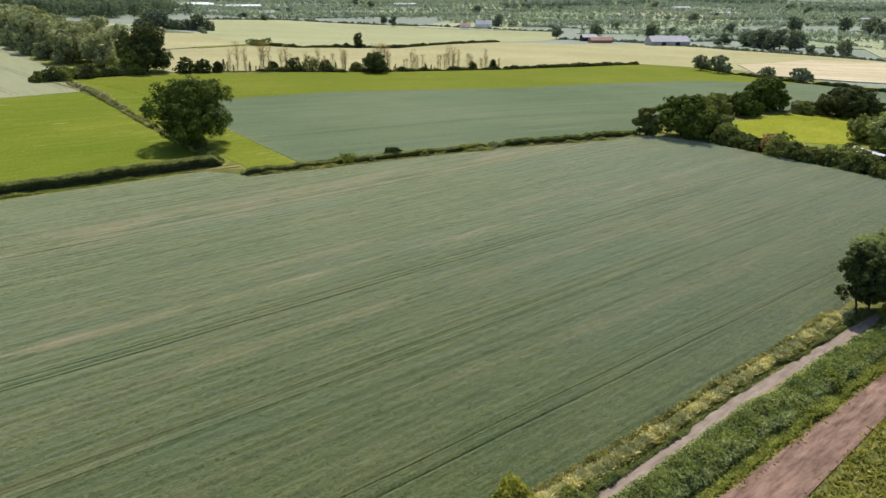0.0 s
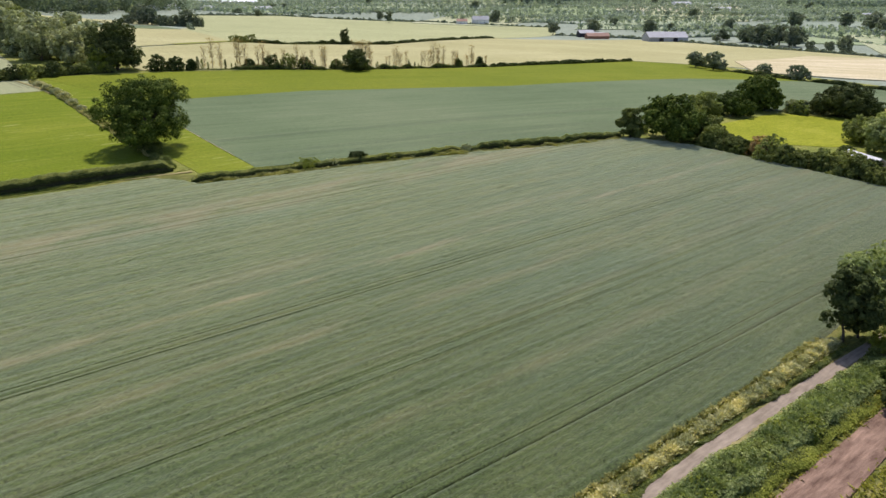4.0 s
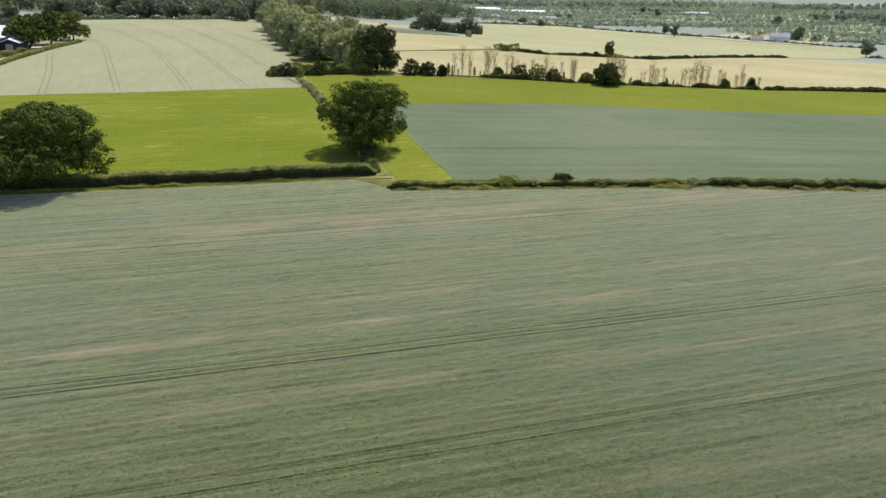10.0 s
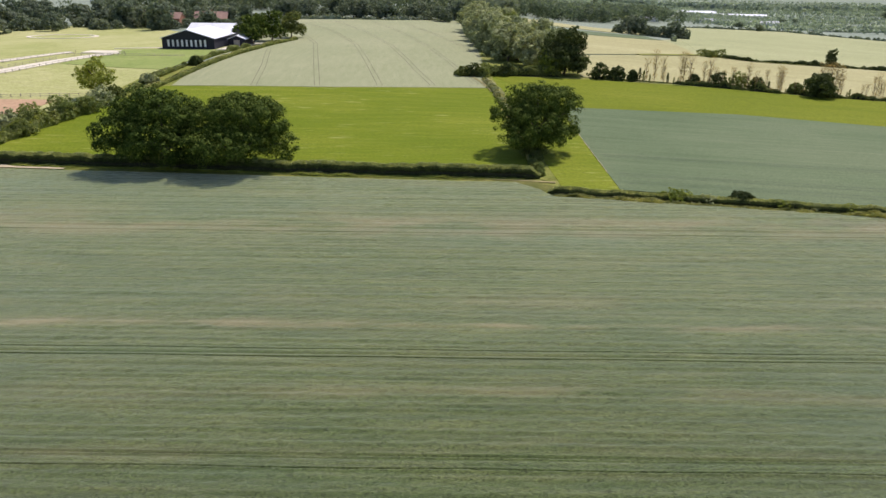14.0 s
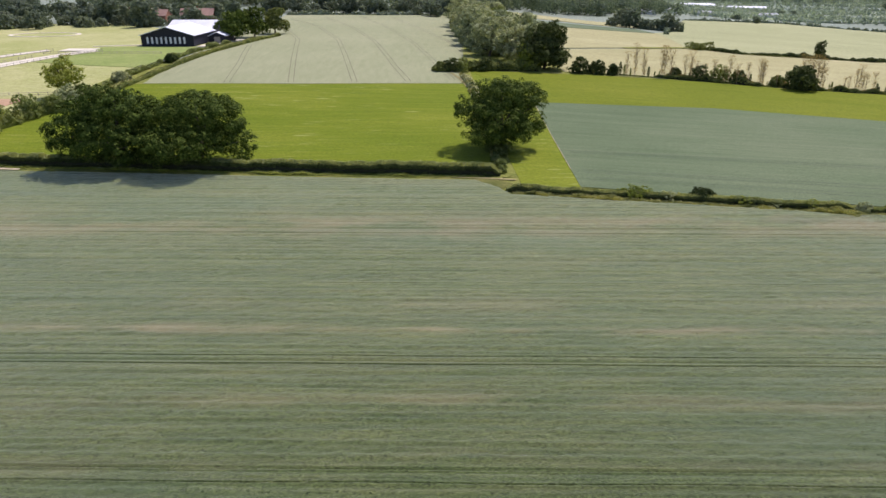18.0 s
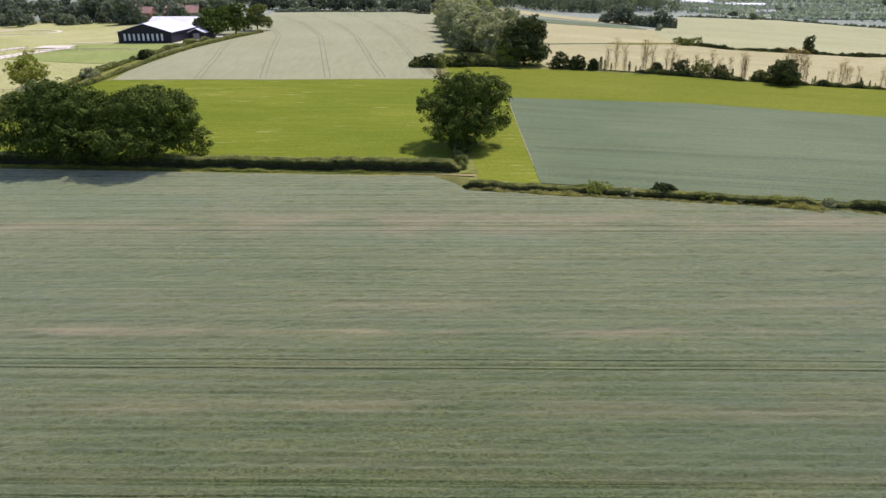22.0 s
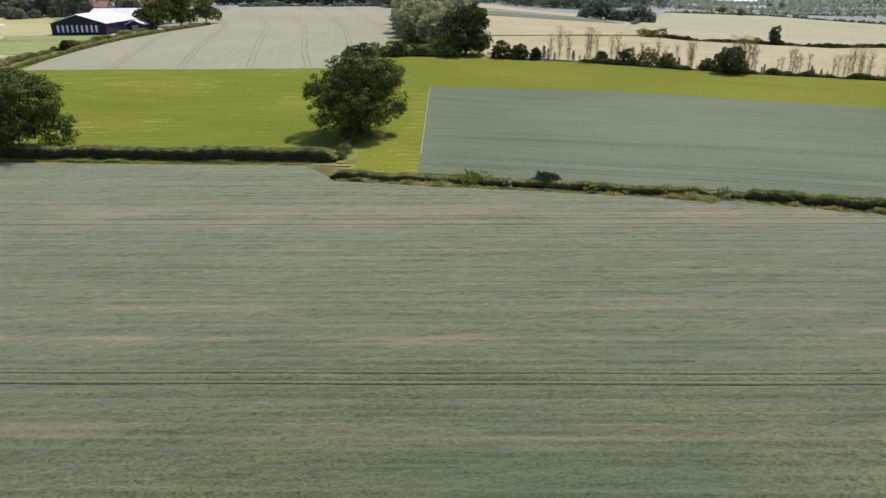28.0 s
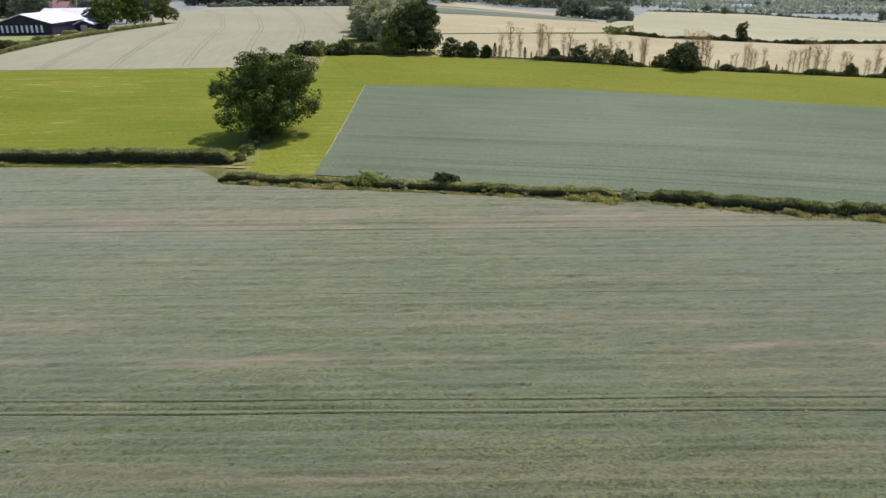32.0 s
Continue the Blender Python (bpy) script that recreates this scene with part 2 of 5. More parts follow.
# Ground and valley-field colours carry a painted grey-blue haze tint.
M_GROUND = field_material("hazed_meadow_ground", (0.195, 0.235, 0.175), (0.24, 0.28, 0.215), (0.295, 0.33, 0.26), 0.006, (0.7, 1.0, 1.0), 0.05, 0.4, 0.15)
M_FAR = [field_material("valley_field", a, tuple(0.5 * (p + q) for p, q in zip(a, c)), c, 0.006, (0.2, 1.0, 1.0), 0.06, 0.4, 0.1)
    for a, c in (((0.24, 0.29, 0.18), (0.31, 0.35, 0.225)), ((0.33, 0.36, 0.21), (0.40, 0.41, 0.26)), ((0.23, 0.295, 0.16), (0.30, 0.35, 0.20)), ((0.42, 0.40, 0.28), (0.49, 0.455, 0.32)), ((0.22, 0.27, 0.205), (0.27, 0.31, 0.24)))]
M_GRAVEL = plain_material("gravel", (0.19, 0.152, 0.112), (0.34, 0.280, 0.215), 2.2, 0.95, (0.18, 1, 1), relief=0.04)
M_SHOULDER = plain_material("worn_earth_and_grass", (0.155, 0.15, 0.05), (0.34, 0.285, 0.125), 1.4, 0.95, (0.5, 1, 1), relief=0.05)
M_SOIL = plain_material("red_brown_soil", (0.105, 0.060, 0.040), (0.31, 0.205, 0.145), 1.1, 0.95, (0.28, 1.5, 1), relief=0.3)
M_SAND = plain_material("sandy_track", (0.36, 0.31, 0.18), (0.56, 0.47, 0.31), 1.2, 0.95, relief=0.04)
M_REDSAND = plain_material("reddish_sand", (0.38, 0.23, 0.13), (0.52, 0.35, 0.21), 1.0, 0.95, relief=0.04)
M_PALESAND = plain_material("washed_sand", (0.60, 0.54, 0.40), (0.74, 0.68, 0.54), 1.2, 0.95, relief=0.03)
M_BARK = plain_material("bark", (0.055, 0.045, 0.033), (0.12, 0.10, 0.075), 6.0, 0.95, (1, 1, 0.2), relief=0.05)
M_DRYWOOD = plain_material("dry_twigs", (0.26, 0.19, 0.12), (0.36, 0.28, 0.18), 6.0, 0.95)
M_BLACK = plain_material("dark_cladding", (0.012, 0.013, 0.022), (0.025, 0.026, 0.04), 2.0, 0.6, (1, 1, 0.1))
M_WHITE = plain_material("white_paint", (0.72, 0.72, 0.72), (0.82, 0.82, 0.82), 1.0, 0.6)
M_ROOFWHITE = plain_material("white_sheet_roof", (0.72, 0.73, 0.76), (0.82, 0.83, 0.85), 0.6, 0.45, (1, 0.1, 1))
M_SHEDROOF = plain_material("pale_sheet_roof", (0.46, 0.47, 0.47), (0.60, 0.60, 0.60), 0.8, 0.6)
M_ROOFGREY = plain_material("grey_sheet_roof", (0.30, 0.31, 0.33), (0.42, 0.43, 0.45), 0.6, 0.6)
M_TILE = plain_material("clay_tiles", (0.32, 0.19, 0.14), (0.44, 0.28, 0.21), 2.0, 0.85)
M_BRICK = plain_material("red_brick", (0.28, 0.13, 0.08), (0.38, 0.19, 0.12), 3.0, 0.9)
M_STONE = plain_material("pale_render", (0.55, 0.52, 0.46), (0.68, 0.65, 0.58), 1.5, 0.85)
M_TIMBER = plain_material("weathered_timber", (0.28, 0.25, 0.20), (0.44, 0.40, 0.33), 5.0, 0.9, (1, 1, 0.2))
M_GLASS, _nt, _b = nodes_of("window_glass", 0.1, 0.5)
_b.inputs["Base Color"].default_value = (0.03, 0.035, 0.04, 1)
L_OAK = leaf_material("oak_leaves", (0.020, 0.034, 0.007), (0.062, 0.097, 0.019), (0.225, 0.275, 0.062), 0.10)
L_DARK = leaf_material("dark_leaves", (0.034, 0.048, 0.020), (0.070, 0.092, 0.036), (0.155, 0.175, 0.074), 0.2)
L_MID = leaf_material("hedge_leaves", (0.075, 0.098, 0.032), (0.16, 0.188, 0.068), (0.29, 0.305, 0.13))
# Darkened hedge leaves and paled shoots put shade and sunlight into the colour.
L_HEDGE = leaf_material("shade_darkened_hedge_leaves", (0.030, 0.042, 0.013), (0.078, 0.098, 0.034), (0.17, 0.19, 0.075), 0.05)
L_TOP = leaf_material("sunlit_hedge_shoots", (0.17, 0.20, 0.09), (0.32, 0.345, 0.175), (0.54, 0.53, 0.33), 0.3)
L_PALE = leaf_material("willow_leaves", (0.19, 0.215, 0.145), (0.33, 0.36, 0.225), (0.52, 0.54, 0.37), 0.24)
L_LIME = leaf_material("lime_green_leaves", (0.14, 0.17, 0.035), (0.24, 0.275, 0.06), (0.37, 0.39, 0.11))
L_STRAW = leaf_material("tall_dry_grass", (0.26, 0.265, 0.105), (0.42, 0.40, 0.185), (0.68, 0.63, 0.34), 0.15)
L_YELLOW = leaf_material("yellow_green_leaves", (0.20, 0.22, 0.04), (0.34, 0.35, 0.075), (0.50, 0.48, 0.14), 0.45)
L_RUSSET = leaf_material("russet_leaves", (0.22, 0.15, 0.085), (0.36, 0.255, 0.15), (0.48, 0.37, 0.22), 0.45)
L_CREAM = leaf_material("cow_parsley", (0.36, 0.37, 0.24), (0.56, 0.54, 0.33), (0.78, 0.74, 0.52), 0.15)
L_SHOOT = leaf_material("hedge_shoots", (0.11, 0.14, 0.05), (0.21, 0.245, 0.095), (0.34, 0.36, 0.165), 0.42)
L_LANE = leaf_material("lane_shrub_leaves", (0.125, 0.165, 0.068), (0.275, 0.325, 0.148), (0.46, 0.49, 0.26), 0.35)
L_ROUGH = leaf_material("rank_grass", (0.12, 0.15, 0.03), (0.30, 0.29, 0.07), (0.50, 0.44, 0.15))
# Leaves of distant trees, lightened and greyed to paint in some haze.
L_FAR = leaf_material("hazed_far_foliage", (0.095, 0.124, 0.112), (0.165, 0.200, 0.170), (0.27, 0.30, 0.24), 0.35)
# Distance haze is painted in: leaf colour paled and blued for the far valley.
L_VALLEY = leaf_material("hazed_valley_foliage", (0.20, 0.250, 0.275), (0.275, 0.330, 0.355), (0.355, 0.410, 0.425), 0.4)


# ---- mesh helpers ----
def mesh_of(name, verts, faces, mat, shade=False):
    """A mesh from arrays: verts (n, 3), faces (m, k) with one k."""
    verts, faces = np.asarray(verts, np.float32), np.asarray(faces, np.int32)
    me = bpy.data.meshes.new(name)
    k = faces.shape[1]
    me.vertices.add(len(verts))
    me.vertices.foreach_set("co", verts.ravel())
    me.loops.add(faces.size)
    me.loops.foreach_set("vertex_index", faces.ravel())
    me.polygons.add(len(faces))
    me.polygons.foreach_set("loop_start", np.arange(0, faces.size, k, dtype=np.int32))
    me.polygons.foreach_set("loop_total", np.full(len(faces), k, np.int32))
    me.update(calc_edges=True)
    me.polygons.foreach_set("use_smooth", np.full(len(faces), bool(shade)))
    me.materials.append(mat)
    return me


def part_of(name, me, parent, label=""):
    ob = new(name, me)
    ob.parent = parent
    if label:
        tagged(ob, label)
    return ob


def part(name, bm, material, parent, label=""):
    me = bpy.data.meshes.new(name)
    bm.normal_update()
    bm.to_mesh(me)
    bm.free()
    me.materials.append(material)
    return part_of(name, me, parent, label)


def empty(name, x, y, z=None, turn=0.0, scale=1.0):
    ob = new(name)
    z = ground_at(x, y) if z is None else z
    ob.matrix_world = pose(x, y, z, 0, 0, turn) @ Matrix.Diagonal((scale, scale, scale, 1))
    return ob


def along(points, n):
    """n points at even steps of a line."""
    p = np.asarray(points, float)
    d = np.r_[0, np.cumsum(np.hypot(*np.diff(p, axis=0).T))]
    s = np.linspace(0, d[-1], n)
    return np.c_[np.interp(s, d, p[:, 0]), np.interp(s, d, p[:, 1])]


def drape(name, low, high, step, mat, lift=0.1, label="", category="field", skirt=True, rough=0.0):
    """A surface laid over the land between two lines, with turned-down edges."""
    ln = lambda q: float(np.hypot(*np.diff(np.asarray(q, float), axis=0).T).sum())
    nx = max(3, int(max(ln(low), ln(high)) / step))
    a, b = along(low, nx), along(high, nx)
    ny = max(3, int(np.hypot(*(b - a).T).max() / step))
    t = np.linspace(0, 1, ny)[:, None, None]
    g = a[None] * (1 - t) + b[None] * t
    z = height(g[..., 0], g[..., 1]) + lift
    if rough:
        z = z + np.random.default_rng(nx).normal(0, rough, z.shape)
    if skirt:
        g, z = np.pad(g, ((1, 1), (1, 1), (0, 0)), mode="edge"), np.pad(z, 1, mode="edge")
        for rim in (np.s_[0], np.s_[-1], np.s_[:, 0], np.s_[:, -1]):
            z[rim] -= lift + 0.3
        nx, ny = nx + 2, ny + 2
    v = np.dstack([g, z]).reshape(-1, 3)
    i = np.arange(nx * ny).reshape(ny, nx)
    f = np.stack([i[:-1, :-1], i[:-1, 1:], i[1:, 1:], i[1:, :-1]], -1).reshape(-1, 4)
    ob = new(name, mesh_of(name, v, f, mat, not skirt))
    return tagged(ob, label, category, kind="structure")


def cards(rng, centres, normals, size, droop=0.0, wild=0.45, bend=0.35):
    """Leaf sprays: bent four-cornered blades at the centres, facing roughly along the normals."""
    n = len(centres)
    nrm = normals + rng.normal(0, wild, (n, 3))
    nrm /= np.linalg.norm(nrm, axis=1)[:, None] + 1e-9
    ref = rng.normal(0, 1, (n, 3))
    u = np.cross(nrm, ref)
    u /= np.linalg.norm(u, axis=1)[:, None] + 1e-9
    w = np.cross(nrm, u)
    s = size * rng.uniform(0.6, 1.4, (n, 1))
    fold = nrm * s * rng.uniform(-bend, bend, (n, 1))
    k = rng.uniform(0.35, 0.8, (n, 1))
    v = np.stack([centres - u * s, centres - w * s * k + fold, centres + u * s * rng.uniform(0.7, 1.2, (n, 1)) - fold, centres + w * s * k + fold], 1)
    v[:, :, 2] -= droop * s
    return v.reshape(-1, 3), np.arange(4 * n).reshape(n, 4)


def blades(rng, feet, size, lean):
    """Upright tapering tufts that stand on the given feet."""
    n = len(feet)
    t = rng.uniform(0, 2 * math.pi, n)
    side = np.c_[np.cos(t), np.sin(t), np.zeros(n)] * (size * rng.uniform(0.22, 0.5, n))[:, None]
    up = np.c_[rng.normal(0, lean, n), rng.normal(0, lean, n), np.ones(n)] * (size * rng.uniform(0.8, 1.7, n))[:, None]
    v = np.stack([feet - side * 0.5, feet + side * 0.5, feet + up * 0.6 + side, feet + up, feet + up * 0.6 - side], 1)
    return v.reshape(-1, 3), np.arange(5 * n).reshape(n, 5)


def shell_points(rng, clumps, n, inner=0.25):
    """Points on and in a set of lobes (x, y, z, radius, flatness), with their outward directions."""
    c = np.asarray(clumps, float)
    pick = rng.choice(len(c), n, p=c[:, 3] ** 2 / (c[:, 3] ** 2).sum())
    d = rng.normal(0, 1, (n, 3))
    d[:, 2] = d[:, 2] + 0.25
    d /= np.linalg.norm(d, axis=1)[:, None]
    r = np.where(rng.random(n) < inner, rng.uniform(0.35, 0.8, n), rng.uniform(0.84, 1.08, n)) * c[pick, 3]
    p = c[pick, :3] + d * r[:, None] * np.c_[np.ones(n), np.ones(n), c[pick, 4]]
    d[:, 2] += 0.25
    return p, d


def bough_points(rng, lobes, n, ragged=0.0):
    """Leaf places on the small sprays that cover the lobes of a crown, with their outward directions."""
    c = np.asarray(lobes, float)

    def inside(p, k):
        m = np.zeros(len(p), bool)
        for x, y, z, r, flat in c:
            q = p - (x, y, z)
            m |= (q[:, 0] ** 2 + q[:, 1] ** 2 + (q[:, 2] / flat) ** 2) < (k * r) ** 2
        return m
    many = np.maximum(10, (20 * (c[:, 3] / c[:, 3].mean()) ** 2).astype(int))
    own = np.repeat(np.arange(len(c)), many)
    d = rng.normal(0, 1, (len(own), 3))
    d[:, 2] += 0.2
    d /= np.linalg.norm(d, axis=1)[:, None]
    reach = rng.uniform(0.84, 1.0 + ragged, (len(own), 1))
    mid = c[own, :3] + d * c[own, 3:4] * reach * np.c_[np.ones((len(own), 2)), c[own, 4]]
    free = ~inside(mid, 0.84)
    mid, d, rad = mid[free], d[free], c[own[free], 3] * rng.uniform(0.20, 0.42, free.sum())
    w = rad ** 2
    outer = int(n * 0.8)
    pick = rng.choice(len(mid), outer, p=w / w.sum())
    e = rng.normal(0, 1, (outer, 3)) + 0.7 * d[pick]
    e[:, 2] += 0.55
    e /= np.linalg.norm(e, axis=1)[:, None]
    p = mid[pick] + e * (rad[pick] * rng.uniform(0.6, 1.1 + ragged, outer))[:, None] * (1, 1, 0.75)
    fill = rng.choice(len(c), n - outer, p=c[:, 3] ** 2 / (c[:, 3] ** 2).sum())
    g = rng.normal(0, 1, (n - outer, 3))
    g /= np.linalg.norm(g, axis=1)[:, None]
    p2 = c[fill, :3] + g * c[fill, 3:4] * rng.uniform(0.6, 0.86, (n - outer, 1)) * np.c_[np.ones((n - outer, 2)), c[fill, 4]]
    hidden = inside(p2, 0.55)
    nrm = 0.9 * e + 0.3 * d[pick]
    nrm[:, 2] += 0.1
    return np.vstack([p, p2[~hidden]]), np.vstack([nrm, g[~hidden]])


def limb(path, radii, sides=7):
    """A tapered tube along a line, as verts and quads."""
    path = np.asarray(path, float)
    v, f = [], []
    for i, p in enumerate(path):
        d = path[min(i + 1, len(path) - 1)] - path[max(i - 1, 0)]
        d /= np.linalg.norm(d) + 1e-9
        a = np.cross(d, (0.3, 0.9, 0.1))
        a /= np.linalg.norm(a) + 1e-9
        b = np.cross(d, a)
        for k in range(sides):
            t = 2 * math.pi * k / sides
            v.append(p + radii[i] * (a * math.cos(t) + b * math.sin(t)) * (1 + 0.12 * math.sin(3 * t + i)))
        if i:
            for k in range(sides):
                f.append((sides * (i - 1) + k, sides * (i - 1) + (k + 1) % sides, sides * i + (k + 1) % sides, sides * i + k))
    return np.array(v), np.array(f)


def woody(rng, tall, spread, girth, limbs, fork=0.3, sides=7):
    """Trunk with limbs that rise into the crown."""
    vs, fs, n = [], [], 0

    def put(path, radii):
        nonlocal n
        v, f = limb(path, radii, sides)
        vs.append(v)
        fs.append(f + n)
        n += len(v)
    lean = rng.normal(0, 0.03, 2) * tall
    put([(0, 0, -0.5), (0, 0, 0.1), (lean[0] * 0.3, lean[1] * 0.3, tall * fork * 0.6), (lean[0], lean[1], tall * fork), (lean[0] * 1.6, lean[1] * 1.6, tall * 0.8)],
        [girth * 1.5, girth * 1.15, girth * 0.85, girth * 0.75, girth * 0.2])
    for i in range(limbs):
        t = 2 * math.pi * (i + rng.uniform(-0.3, 0.3)) / limbs
        z0 = tall * rng.uniform(fork * 0.75, fork * 1.5)
        out = spread * rng.uniform(0.55, 0.85)
        z1 = z0 + tall * rng.uniform(0.1, 0.45)
        c, s = math.cos(t), math.sin(t)
        put([(lean[0], lean[1], z0), (c * out * 0.35, s * out * 0.35, z0 + (z1 - z0) * 0.55), (c * out * 0.7, s * out * 0.7, z0 + (z1 - z0) * 0.8), (c * out, s * out, z1)],
            [girth * 0.5, girth * 0.36, girth * 0.22, girth * 0.07])
    return np.vstack(vs), np.vstack(fs)


def tree(name, x, y, tall, spread, leaves, mat, seed, size=0.45, lobes=26, base=0.22, girth=None, shape="dome", flat=0.75, limbs=7, label="", category="tree", turn=0.0, ragged=0.14, group=""):
    """A broadleaf tree: trunk with limbs, and a crown of many leaf sprays in uneven lobes."""
    rng = np.random.default_rng(seed)
    top = empty(name, x, y, turn=turn)
    girth = girth or tall * 0.028
    v, f = woody(rng, tall, spread, girth, limbs, max(base, 0.12))
    part_of("trunk", mesh_of("trunk", v, f, M_BARK, True), top)
    clumps = []
    zlo, zhi = tall * base, tall
    small = (0.17, 0.33) if lobes > 20 else (0.26, 0.38)
    for i in range(lobes):
        u = ((i * 0.7548777) % 1.0) * 0.94 + rng.uniform(0, 0.06)
        if shape == "dome":
            ring = math.sqrt(max(0.0, 1 - ((u - 0.30) / 0.72) ** 2)) if u > 0.30 else 0.88 + 0.12 * (u / 0.30)
        elif shape == "tall":
            ring = 0.25 + 0.75 * math.sin(math.pi * min(1, u * 0.8 + 0.18)) ** 0.8
        else:
            ring = 0.9 * (1 - u) + 0.12
        a = 2 * math.pi * ((i * 0.5698403) % 1.0) + rng.uniform(-0.3, 0.3)
        rad = spread * rng.uniform(*small) * (1.3 if i % 3 == 0 else 0.88)
        out = max(0.0, spread * ring * rng.uniform(0.78, 1.12) - rad * 0.7)
        if i % 3 == 2:
            out *= rng.uniform(0.2, 0.7)
        z = zlo + rad * 0.5 + (zhi - zlo - rad * 1.3) * u + rng.normal(0, 0.02) * tall
        clumps.append((out * math.cos(a), out * math.sin(a), z, rad, flat))
    if lobes > 14:
        for up, wide in ((0.36, 0.54), (0.62, 0.38)):
            clumps.append((0.0, 0.0, zlo + (zhi - zlo) * up, spread * wide * (0.7 if shape == "tall" else 1.0), min(flat, (zhi - zlo) * 0.3 / (spread * wide))))
    p, d = bough_points(rng, clumps, leaves, ragged)
    p[:, 2] = np.maximum(p[:, 2], 0.2)
    cv, cf = cards(rng, p, d, size, wild=0.22, bend=0.22)
    part_of("crown", mesh_of("crown", cv, cf, mat), top)
    return tagged(top, label, category, group)


def shrub(name, x, y, tall, wide, leaves, mat, seed, size=0.35, lobes=10, label="", category="shrub", group="", stretch=1.0):
    """A bush whose leaves reach the ground, on a few stems."""
    rng = np.random.default_rng(seed)
    top = empty(name, x, y)
    vs, fs, n = [], [], 0
    for i in range(4):
        t = rng.uniform(0, 6.28)
        v, f = limb([(0.15 * math.cos(t), 0.15 * math.sin(t), -0.3), (wide * 0.12 * math.cos(t), wide * 0.12 * math.sin(t), tall * 0.35), (wide * 0.25 * math.cos(t), wide * 0.25 * math.sin(t), tall * 0.75)], [0.09, 0.06, 0.02], 5)
        vs.append(v)
        fs.append(f + n)
        n += len(v)
    part_of("stems", mesh_of("stems", np.vstack(vs), np.vstack(fs), M_BARK), top)
    clumps = []
    for i in range(lobes):
        a = i * 2.4 + rng.uniform(-0.4, 0.4)
        o = wide * 0.5 * math.sqrt((i + 0.5) / lobes) * 0.75
        rad = wide * rng.uniform(0.14, 0.25)
        hi = max(rad * 0.6, (tall - rad) * (1 - 0.75 * ((i + 0.5) / lobes) ** 1.5) * rng.uniform(0.8, 1.05))
        clumps.append((o * math.cos(a) * stretch, o * math.sin(a), hi, rad, 0.9))
        if hi > rad * 1.3:
            clumps.append((o * math.cos(a) * stretch, o * math.sin(a), hi * 0.45, rad, 0.9))
    p, d = bough_points(rng, clumps, leaves, 0.28)
    p[:, 2] = np.maximum(p[:, 2], 0.05)
    cv, cf = cards(rng, p, d, size, wild=0.4)
    part_of("foliage", mesh_of("foliage", cv, cf, mat), top)
    return tagged(top, label, category, group)


